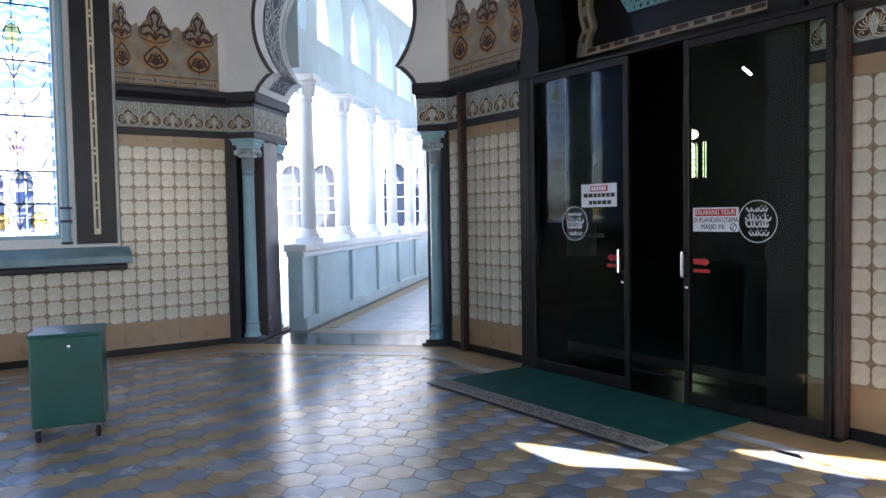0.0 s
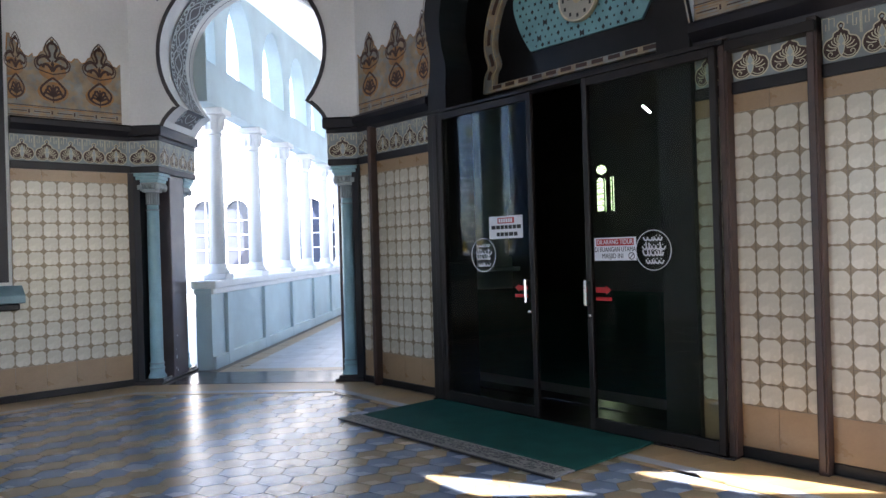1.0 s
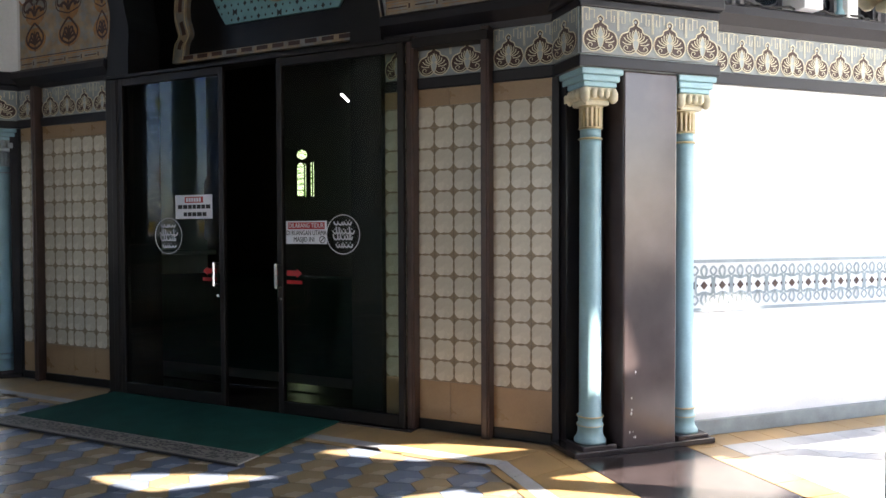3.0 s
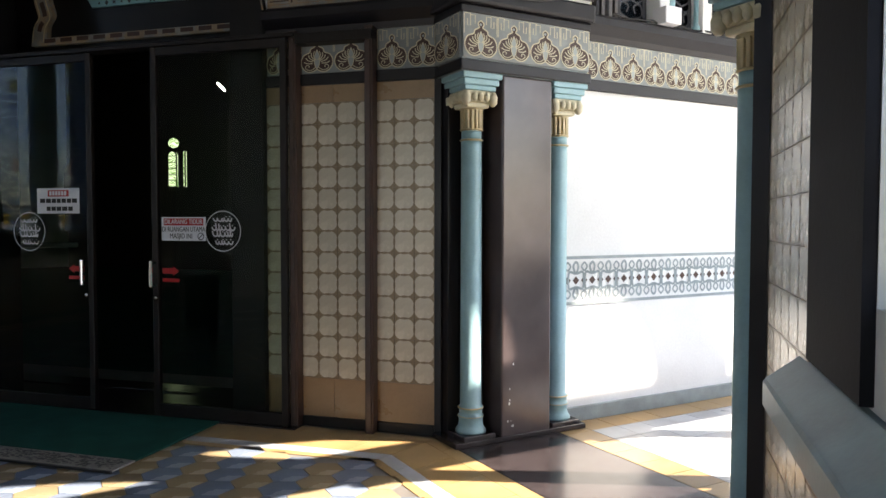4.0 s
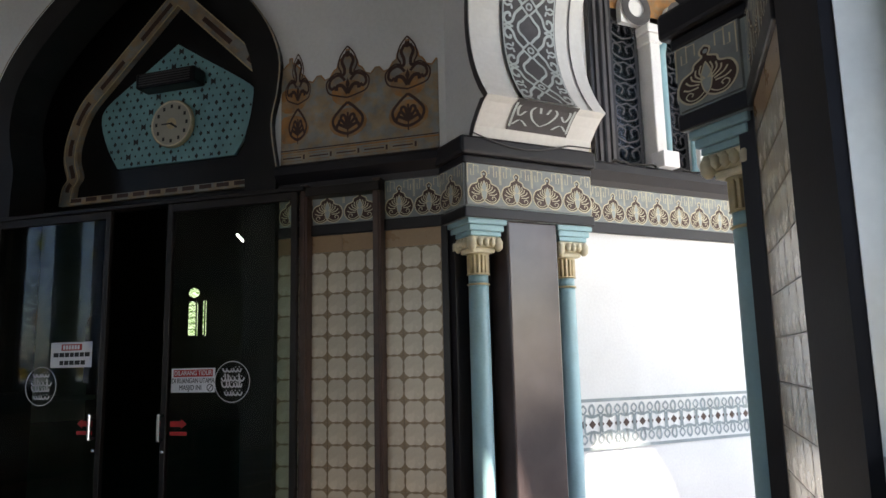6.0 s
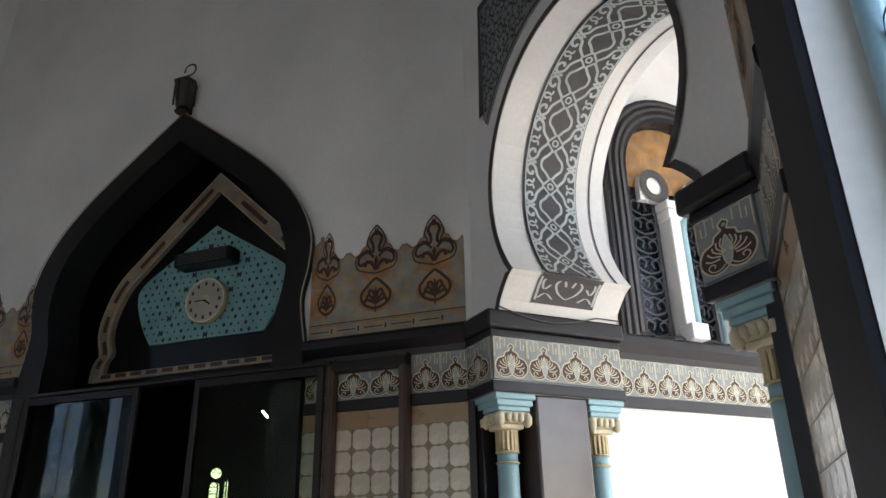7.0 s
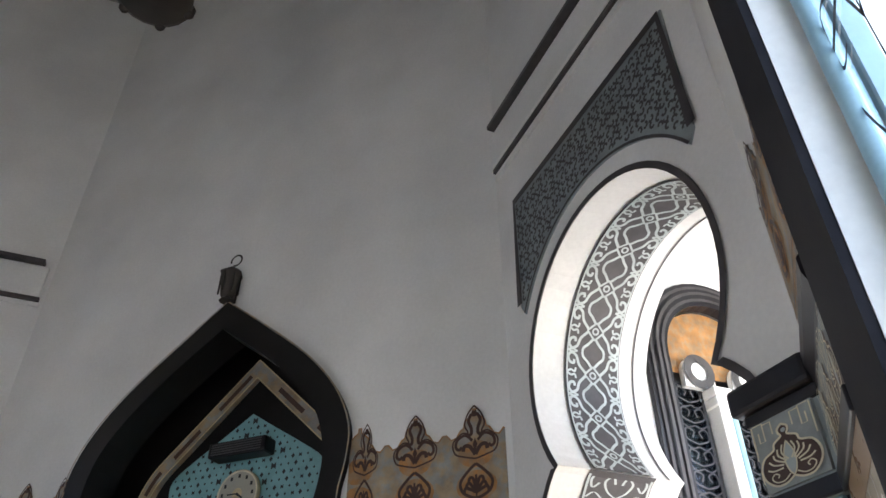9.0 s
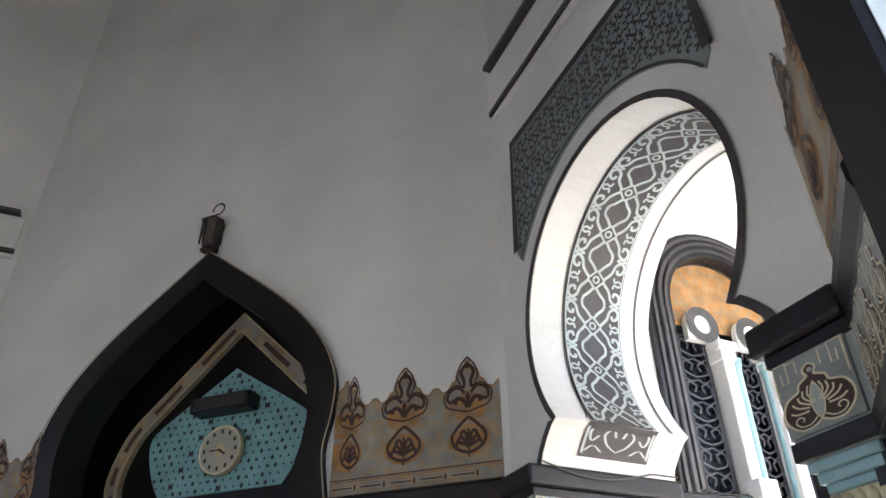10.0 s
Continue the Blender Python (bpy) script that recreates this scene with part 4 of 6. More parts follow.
def jamb(side, m, near):
    """One jamb: near the door wall (s small) or far from it."""
    cut = 0.085 if side == 2 else 0.0
    f = (lambda s: s) if near else (lambda s: ALEN - cut - s)
    bm = bmesh.new()
    sbox(bm, side, f(0.30), f(0.02), 0.27, 0.66, 0.0, Z_HEAD, 0, 0.012)
    pier = thing("pier", bm, PIERSTONE, "polished dark stone pier between two blue columns", "pier", m, "", "arch piers")
    bm = bmesh.new()
    rnd = random.Random(11)
    xf = gx(side, f(0.30))
    out = 0.0015 if (near == (side == 2)) else -0.0015
    for k in range(9):
        cy, cz, r = 0.31 + rnd.random() * 0.05, 0.08 + rnd.random() * 0.5 * rnd.random(), rnd.uniform(0.003, 0.009)
        bm.faces.new([bm.verts.new((xf + out, cy + r * math.cos(q) * rnd.uniform(0.5, 1), cz + r * 1.5 * math.sin(q))) for q in (0, 1.2, 2.4, 3.6, 4.8)])
    tagged(part("paint_chip", bm, LIME, pier, "small white chips in the stone"), kind="stuff")
    bm = bmesh.new()
    # dark wall foot; the shade of the nooks is put into its colour too
    sbox(bm, side, f(0.08), f(-0.02), -0.004, WALL2, 0.0, Z_HEAD)
    sbox(bm, side, f(0.0), f(-0.1), -0.012, 0.0, 0.0, Z_HEAD)
    thing("wall_foot", bm, NAVY, "dark painted wall foot, with the shade of the column nooks coloured in", "wall", m, "structure")
    bm = bmesh.new()
    sbox(bm, side, f(0.31), f(-0.0), -0.075, WALL2 + 0.04, 0.0, 0.035, 0, 0.006)
    thing("pier_base", bm, GRANITE, "low dark stone step under the pier", "base", m, "structure")
    gilt = (GOLD, PALEGOLD) if side == 2 else (GREYBLUE, SILVER)
    nook_column(m, gx(side, f(0.165)), 0.12, *gilt)
    nook_column(m, gx(side, f(0.165)), 0.81, *gilt)
    # entablature over the columns
    bm = bmesh.new()
    sbox(bm, side, f(0.315), f(-0.05), -0.04, WALL2 + 0.02, Z_HEAD, Z_FRIEZE + 0.02, 0)
    thing("entablature", bm, GREYBLUE, "block with a gold palmette frieze above the columns", "entablature", m, "structure")
    bm = bmesh.new()
    sbox(bm, side, f(0.33), f(-0.05), -0.055, WALL2 + 0.045, Z_HEAD + 0.002, Z_BAND - 0.01, 0, 0.008)
    sbox(bm, side, f(0.34), f(-0.05), -0.06, WALL2 + 0.03, Z_FRIEZE, Z_FRIEZE + 0.05, 0, 0.01)
    sbox(bm, side, f(0.375), f(-0.05), -0.095, WALL2 + 0.05, Z_FRIEZE + 0.05, Z_LEDGE, 0, 0.02)
    thing("ledge", bm, NAVY, "dark moulded ledge capping the arch pier", "ledge", m, "structure")
    # palmettes on the reveal and on the room side
    s = f(0.315)
    x = gx(side, s)
    facing = 90 if (near == (side == 2)) else -90
    run = WALL2 + 0.06
    if facing == 90:
        fm = m @ pose(x, -0.04, 0, 0, 0, 90)
    else:
        fm = m @ pose(x, -0.04 + run, 0, 0, 0, -90)
    band = frieze(fm, 0.0, run)
    a, b = sorted((gx(side, f(0.315)), gx(side, f(-0.0))))
    frieze(m, a, b, -0.04)


for side, m in ((1, W_ARCH1), (2, W_ARCH2)):
    for near in (True, False):
        jamb(side, m, near)


# ---- arch dressing: edge line, carved soffit band, spandrel, mouldings ----
def soffit_point(a, y, lift=0.0):
    """A place on the arch's underside: a in degrees round the arch, y through the wall."""
    r = ARCH_R - lift
    return (ARCH_X + r * math.cos(radians(a)), y, ARCH_Z + r * math.sin(radians(a)))


def soffit_ribbon(bm, pts, width, lift, mat=0):
    """A carved line on the underside; pts in (metres along the arch, metres through the wall)."""
    k = 180 / (math.pi * ARCH_R)
    lv, rv = [], []
    n = len(pts)
    for i in range(n):
        a, b = pts[max(i - 1, 0)], pts[min(i + 1, n - 1)]
        d = math.hypot(b[0] - a[0], b[1] - a[1]) or 1
        ox, oy = -(b[1] - a[1]) / d * width / 2, (b[0] - a[0]) / d * width / 2
        p = pts[i]
        lv.append(bm.verts.new(soffit_point((p[0] + ox) * k, p[1] + oy, lift)))
        rv.append(bm.verts.new(soffit_point((p[0] - ox) * k, p[1] - oy, lift)))
    for i in range(n - 1):
        f = bm.faces.new((lv[i], lv[i + 1], rv[i + 1], rv[i]))
        f.material_index = mat


def arch_dressing(side, m):
    bm = bmesh.new()
    for y in (-0.004, WALL2 + 0.004):
        for ring, w in ((arch_curve(ARCH_R + 0.012), 0.045),):
            if y < 0:
                bm_ribbon(bm, ring, w, y + 0.002, 0.012, 0)
    thing("arch_edge", bm, CHAR, "dark painted line along the arch edge", "trim", m, "structure")
    a0 = math.degrees(math.asin(0.59 / 0.925))
    lo, hi = -a0, 180 + a0
    y0, y1 = 0.24, 0.68
    bm = bmesh.new()
    n = 60
    rows = [[bm.verts.new(soffit_point(lo + (hi - lo) * i / n, y, 0.012)) for y in (y0, y1)] for i in range(n + 1)]
    for p, q in zip(rows, rows[1:]):
        bm.faces.new((p[0], p[1], q[1], q[0]))
    band = thing("carved_soffit_band", bm, CHAR, "dark carved band with pale scrollwork under the arch", "carving", m, "structure")
    k = math.pi * ARCH_R / 180
    L0, L1 = lo * k, hi * k
    unit = (L1 - L0) / 13
    yc, hw = (y0 + y1) / 2, (y1 - y0) / 2
    bm = bmesh.new()
    for y in (y0 + 0.014, y1 - 0.014):
        soffit_ribbon(bm, [(L0 + (L1 - L0) * i / 60, y) for i in range(61)], 0.011, 0.018)
    for u in range(13):
        c = L0 + (u + 0.5) * unit
        ring = [(c + 0.022 * math.cos(t), yc + 0.022 * math.sin(t)) for t in [q * math.pi / 5 for q in range(11)]]
        soffit_ribbon(bm, ring, 0.014, 0.018)
        for sx in (-1, 1):
            for sy in (-1, 1):
                def q(a, b):
                    return (c + sx * a * unit, yc + sy * b * hw)
                soffit_ribbon(bm, [q(0.0, 0.3), q(0.2, 0.0)], 0.015, 0.018)
                soffit_ribbon(bm, spline([q(0.03, 0.26), q(0.2, 0.5), q(0.38, 0.6), q(0.45, 0.78), q(0.36, 0.9), q(0.24, 0.84), q(0.22, 0.7), q(0.3, 0.68)], 4), 0.02, 0.018)
                soffit_ribbon(bm, spline([q(0.17, 0.04), q(0.3, 0.2), q(0.4, 0.36), q(0.5, 0.4)], 4), 0.019, 0.018)
                soffit_ribbon(bm, spline([q(0.0, 0.94), q(0.06, 0.8), q(0.03, 0.66), q(0.12, 0.62)], 3), 0.015, 0.018)
                soffit_ribbon(bm, spline([q(0.5, 0.94), q(0.47, 0.75), q(0.5, 0.58)], 3), 0.013, 0.018)
    tagged(part("scrollwork", bm, SILVER, band, "pale carved scrolls"), kind="stuff")
    bm = bmesh.new()
    soffit_ribbon(bm, [(L0 + (L1 - L0) * i / 60, 0.80) for i in range(61)], 0.014, 0.006)
    thing("soffit_line", bm, CHAR, "thin dark painted line under the arch", "trim", m, "structure")
    # foot panels on the cusps
    for e in (0, 1):
        bm = bmesh.new()
        pts3 = [(arch_curve(ARCH_R)[i][0] + 0.01, arch_curve(ARCH_R)[i][1]) for i in range(1, 4)] + [(arch_curve(ARCH_R)[4][0] + 0.01, arch_curve(ARCH_R)[4][1])]
        if e:
            pts3 = [(2 * ARCH_X - px, pz) for px, pz in pts3]
        ys = (0.22, 0.70)
        rows = [[bm.verts.new((px, y, pz)) for y in ys] for px, pz in pts3]
        for p, q in zip(rows, rows[1:]):
            bm.faces.new((p[0], p[1], q[1], q[0]))
        foot = thing("arch_foot_panel", bm, CHAR, "dark carved panel at the foot of the arch", "carving", m, "structure")
        bm = bmesh.new()
        curls = []
        for sy in (-1, 1):
            curls.append([(0.46, 0.15), (0.46 + sy * 0.07, 0.3), (0.46 + sy * 0.1, 0.55), (0.46 + sy * 0.05, 0.7), (0.46 + sy * 0.025, 0.5)])
            curls.append([(0.46 + sy * 0.06, 0.92), (0.46 + sy * 0.14, 0.85), (0.46 + sy * 0.2, 0.6), (0.46 + sy * 0.18, 0.35), (0.46 + sy * 0.14, 0.5)])
            curls.append([(0.46 + sy * 0.1, 0.12), (0.46 + sy * 0.16, 0.25), (0.46 + sy * 0.21, 0.12)])
            curls.append([(0.46 + sy * 0.225, 0.06), (0.46 + sy * 0.225, 0.94)])
        for curl in curls:
            line = spline(curl, 5)
            tv = []
            for yy, t in line:
                f = min(max(t, 0), 0.999) * 3
                i = int(f)
                px = pts3[i][0] + (pts3[i + 1][0] - pts3[i][0]) * (f - i)
                pz = pts3[i][1] + (pts3[i + 1][1] - pts3[i][1]) * (f - i)
                g = 0.006 if not e else -0.006
                tv.append((bm.verts.new((px + g, yy - 0.009, pz + 0.004)), bm.verts.new((px + g, yy + 0.009, pz + 0.004))))
            for p, q in zip(tv, tv[1:]):
                bm.faces.new((p[0], p[1], q[1], q[0]))
        part("scrollwork", bm, SILVER, foot)
    # spandrel panel over the arch
    r = ARCH_R + 0.17
    x0, x1, zt, zb = ARCH_X - 0.985, ARCH_X + 0.985, 5.33, 4.33
    ang = math.degrees(math.acos(0.93 / r))
    low = arc(ARCH_X, ARCH_Z, r, 180 - ang, ang, 30)
    loop = [(x0, zb), (x0, zt), (x1, zt), (x1, zb)] + [p for p in reversed(low)]
    bm = bmesh.new()
    bm_slab(bm, [loop], -0.012, 0.0)
    sp = thing("spandrel_panel", bm, GREYBLUE, "grey-blue ornamented spandrel framed in black", "carving", m, "structure")
    bm = bmesh.new()
    bm_ribbon(bm, [(x0, zb + 0.02), (x0 + 0.03, zt - 0.03), (x1 - 0.03, zt - 0.03), (x1, zb + 0.02)], 0.07, -0.012, 0.012)
    bm_ribbon(bm, [(px, pz + 0.01) for px, pz in low], 0.02, -0.012, 0.008)
    part("frame", bm, CHAR, sp)
    bm = bmesh.new()
    rnd = random.Random(7)
    for i in range(34):
        for j in range(18):
            px, pz = x0 + 0.07 + i * 0.056, zb + 0.05 + j * 0.056
            if inside(px, pz, loop) and math.hypot(px - ARCH_X, pz - ARCH_Z) > r + 0.05 and pz < zt - 0.08 and x0 + 0.05 < px < x1 - 0.05:
                t = rnd.uniform(0, 6.28)
                cc = [(px + 0.026 * math.cos(t + q) * (1 - 0.12 * q), pz + 0.026 * math.sin(t + q) * (1 - 0.12 * q)) for q in (0, 0.8, 1.6, 2.4, 3.2, 4.0)]
                bm_ribbon(bm, cc, 0.018, -0.012, 0.006)
    tagged(part("scrollwork", bm, CHAR, sp), kind="stuff")
    # two mouldings high on the wall
    for z, out, d in ((5.82, 0.05, 0.05), (6.27, 0.12, 0.05)):
        bm = bmesh.new()
        e = out * 0.9
        bm_box(bm, e, ALEN - e, -out, 0.0, z, z + d, 0, 0.006)
        thing("wall_moulding", bm, CHAR, "dark string moulding high on the wall", "moulding", m, "structure")
    bm = bmesh.new()
    bm_box(bm, 0.03, ALEN - 0.03, -0.03, 0.0, 5.76, 5.815, 0, 0.006)
    bm_box(bm, 0.05, ALEN - 0.05, -0.06, 0.0, 5.87, 6.265, 0, 0.02)
    thing("wall_moulding", bm, WHITE, "white plaster string course high on the wall", "moulding", m, "structure")


arch_dressing(1, W_ARCH1)
arch_dressing(2, W_ARCH2)


# ---- side walls: tiles, frieze, cresting, window ----
def side_dressing(side, m):
    """x runs along the wall; the end near the arch wall is x = LLEN on the left wall and 0 on the right one."""
    X = (lambda d: LLEN - d) if side == 1 else (lambda d: d)

    def span(d0, d1):
        return sorted((X(d0), X(d1)))
    c = WIN_MID[side]
    WIN0, WIN1 = c - WIN_HALF, c + WIN_HALF
    p0 = 1.2 if side == 1 else 0.765  # where the dark window surround begins
    p1 = p0 + 2.88
    low = 1.202 if side == 1 else 1.07
    glass = SCROLLGLASS if side == 1 else PANES[0]
    full_panel(m, *span(0.06, p0))
    full_panel(m, *span(p1, LLEN - 0.06))
    a, b = span(p0, p1)
    tile_panel(m, a, b, Z_PLINTH, Z_PLINTH + TILE * 4 - (0.04 if side == 2 else 0))
    plinth_tiles(m, a, b, 0.07, Z_PLINTH)
    bm = bmesh.new()
    bm_box(bm, a, b, -0.03, 0, 0, 0.07, 0, 0.004)
    thing("baseboard", bm, BLACK, "black painted skirting along the tiled wall", "baseboard", m, "structure")
    for d0, d1 in ((0.06, p0), (p1, LLEN - 0.06)):
        a, b = span(d0, d1)
        frieze(m, a, b)
        ledge(m, min(a, b) - (0.06 if a < 1 else 0), b + (0.06 if b > LLEN - 1 else 0), out=0.1 if side == 1 else 0.035)
    a, b = span(0.1, p0)
    peaks = [X(0.32), X(0.78), X(1.18)] if side == 1 else [X(0.32), X(0.74)]
    cresting(m, a, b, peaks)
    for d0, d1 in ((0.0, 0.06), (LLEN - 0.06, LLEN)):
        a, b = span(d0, d1)
        bm = bmesh.new()
        bm_box(bm, a, b, -0.016, 0, 0, Z_HEAD)
        thing("trim", bm, NAVY, "dark painted strip at the wall corners", "trim", m, "structure")
    # sill
    bm = bmesh.new()
    prof = [(0.2, 1.2), (-0.02, 1.165), (-0.15, 1.075), (-0.16, 1.06), (-0.16, 1.0), (-0.14, 0.99), (0.0, 0.99)]
    if side == 2:
        prof = [(0.2, 1.075), (-0.015, 1.06), (-0.105, 0.99), (-0.112, 0.98), (-0.112, 0.915), (-0.1, 0.905), (0.0, 0.905)]
    va = [bm.verts.new((c - 1.52, py, pz)) for py, pz in prof]
    vb = [bm.verts.new((c + 1.52, py, pz)) for py, pz in prof]
    for q in range(7):
        bm.faces.new((va[q], va[(q + 1) % 7], vb[(q + 1) % 7], vb[q]))
    bm.faces.new(list(reversed(va)))
    bm.faces.new(vb)
    bmesh.ops.recalc_face_normals(bm, faces=list(bm.faces))
    sill = thing("window_sill", bm, SILL, "thick sloping blue-grey window sill", "window sill", m, "structure")
    bm = bmesh.new()
    if side == 1:
        bm_box(bm, c - 1.48, c + 1.48, -0.12, 0.0, Z_PLINTH + TILE * 4 + 0.002, 0.988, 0, 0.014)
    else:
        bm_box(bm, c - 1.48, c + 1.48, -0.03, 0.0, 0.885, 0.903, 0, 0.004)
    part("apron", bm, NAVY, sill, "dark moulding under the sill")
    # dark surround with a gold strip
    o = [(c - 1.4, low), (c - 1.4, 4.5)] + [(c + p, z) for p, z in ((-1.3, 4.8), (-0.8, 5.3), (0, 5.7), (0.8, 5.3), (1.3, 4.8))] + [(c + 1.4, 4.5), (c + 1.4, low)]
    i = window_outline(side, 0.14 if side == 1 else 0.006)
    i[0], i[-1] = (i[0][0], low), (i[-1][0], low)
    bm = bmesh.new()
    bm_slab(bm, [o + list(reversed(i))], -0.05 if side == 1 else -0.026, 0.03)
    win = thing("window_1" if side == 1 else "window_2", bm, NAVY if side == 1 else MATTE, "tall arched stained glass window in a dark painted surround", "window", m, "structure")
    for x in (c - 1.21, c + 1.21) if side == 1 else ():
        bm = bmesh.new()
        bm_box(bm, x - 0.032, x + 0.032, -0.056, -0.05, 1.3, 4.4)
        strip = part("gold_strip", bm, PALEGOLD, win, "pale gold inlaid strip")
        bm = bmesh.new()
        z = 1.36
        while z < 4.3:
            bm_box(bm, x - 0.01, x + 0.01, -0.058, -0.056, z, z + 0.2)
            bm_box(bm, x - 0.011, x + 0.011, -0.058, -0.056, z + 0.228, z + 0.252)
            z += 0.28
        part("strip_dashes", bm, MAROON, strip)
    # inner frame; on the sunny side it sits deeper in a white reveal
    bm = bmesh.new()
    grow, y0, inset = (0.14, 0.032, -0.02) if side == 1 else (0.0, 0.17, -0.08)
    i2 = window_outline(side, grow)
    i2[0], i2[-1] = (i2[0][0], low), (i2[-1][0], low)
    g = window_outline(side, inset)
    g[0], g[-1] = (g[0][0], 1.3), (g[-1][0], 1.3)
    bm_slab(bm, [i2, g], y0, 0.22)
    part("window_frame", bm, MUTED_BLUE, win, "light blue painted window frame")
    cy, cx = (0.0, 0.05) if side == 1 else (0.125, -0.05)
    for x in (WIN0 - cx, WIN1 + cx):
        bm = bmesh.new()
        bm_lathe(bm, [(0.05, low), (0.05, 1.26), (0.04, 1.28), (0.04, 1.4), (0.052, 1.42), (0.052, 1.44), (0.04, 1.46), (0.04, 1.56), (0.034, 1.58), (0.034, 3.9), (0.05, 3.95), (0.055, 4.1)], x, cy, 0, 16)
        part("colonnette", bm, MUTED_BLUE, win)
        bm = bmesh.new()
        for z in (1.205, 1.425, 1.56) if side == 1 else (1.08, 1.2, 1.3):
            bm_lathe(bm, [(0.053, z), (0.058, z + 0.012), (0.053, z + 0.025)], x, cy, 0, 16)
        part("colonnette_ring", bm, CHAR, win)
    bm = bmesh.new()
    bm_box(bm, c - 0.2, c + 0.2, 0.06, 0.2, 1.3, 4.9, 0, 0.01)
    bm_lathe(bm, [(0.07, 1.3), (0.05, 1.42), (0.05, 4.3), (0.07, 4.4)], c, 0.05, 0, 16)
    part("mullion", bm, MUTED_BLUE, win)
    # stained glass lights: coloured pieces and lead lines
    for lt, (xa, xb) in enumerate(((WIN0 + 0.02, c - 0.2), (c + 0.2, WIN1 - 0.02))):
        lead = bmesh.new()
        xc = (xa + xb) / 2
        w2 = (xb - xa) / 2
        bars = [1.3, 1.62, 1.95, 2.5, 3.05, 3.6, 3.95, 4.3]
        for za, zb in zip(bars, bars[1:]):
            b = bmesh.new()
            b.faces.new([b.verts.new(p) for p in ((-w2, 0.13, za), (w2, 0.13, za), (w2, 0.13, zb), (-w2, 0.13, zb))])
            part("stained_glass", b, glass, win, "stained glass with white scrolls on blue" if side == 1 else "pale blue leaded glass", at(xc))
            bm_ribbon(lead, [(xa, zb), (xb, zb)], 0.02, 0.128, 0.004)
        far_x, near_x = (xa, xb) if lt == 0 else (xb, xa)
        head = [(near_x, 4.3), (near_x, 4.3 + 0.8)] + [(c + (1 if lt else -1) * 0.86 * math.sin(q), 4.3 + 0.86 * math.cos(q)) for q in (0.25, 0.5, 0.75, 1.0, 1.25, 1.5)]
        b = bmesh.new()
        bm_poly(b, head, 0.13)
        part("stained_glass", b, glass, win)
        for zz, rr, ci in ((1.45, 0.075, 3), (2.2, 0.09, 4), (3.3, 0.09, 3), (3.8, 0.08, 3), (4.05, 0.1, 3)):
            for s in ((-1, 1) if zz < 2 else (0,)):
                b = bmesh.new()
                pts = [(xc + s * w2 * 0.5 + rr * math.cos(q) * (0.75 if zz > 2 else 1), zz + rr * 1.15 * math.sin(q)) for q in [k * math.pi / 8 for k in range(16)]]
                bm_poly(b, pts, 0.124)
                part("glass_roundel", b, PANES[ci], win, "amber glass piece")
                bm_ribbon(lead, pts, 0.008, 0.122, 0.004, 0, True)
        for rep in range(4):
            zb = 1.36 + rep * 0.75
            for s in (-1, 1):
                bm_ribbon(lead, spline([(xc, zb), (xc + s * w2 * 0.3, zb + 0.22), (xc + s * w2 * 0.75, zb + 0.3), (xc + s * w2 * 0.8, zb + 0.12), (xc + s * w2 * 0.5, zb + 0.1)], 5), 0.011, 0.128, 0.004)
                bm_ribbon(lead, spline([(xc, zb + 0.2), (xc + s * w2 * 0.25, zb + 0.42), (xc, zb + 0.62)], 5), 0.011, 0.128, 0.004)
                bm_ribbon(lead, spline([(xc, zb + 0.5), (xc + s * w2 * 0.5, zb + 0.55), (xc + s * w2 * 0.85, zb + 0.75)], 5), 0.011, 0.128, 0.004)
            bm_ribbon(lead, [(xc, zb), (xc, zb + 0.8)], 0.009, 0.128, 0.004)
        part("lead_lines", lead, LEAD, win)


side_dressing(1, W_LEFT)
side_dressing(2, W_RIGHT)

# ---- galleries running away behind the two arches ----
G_END = 15.0


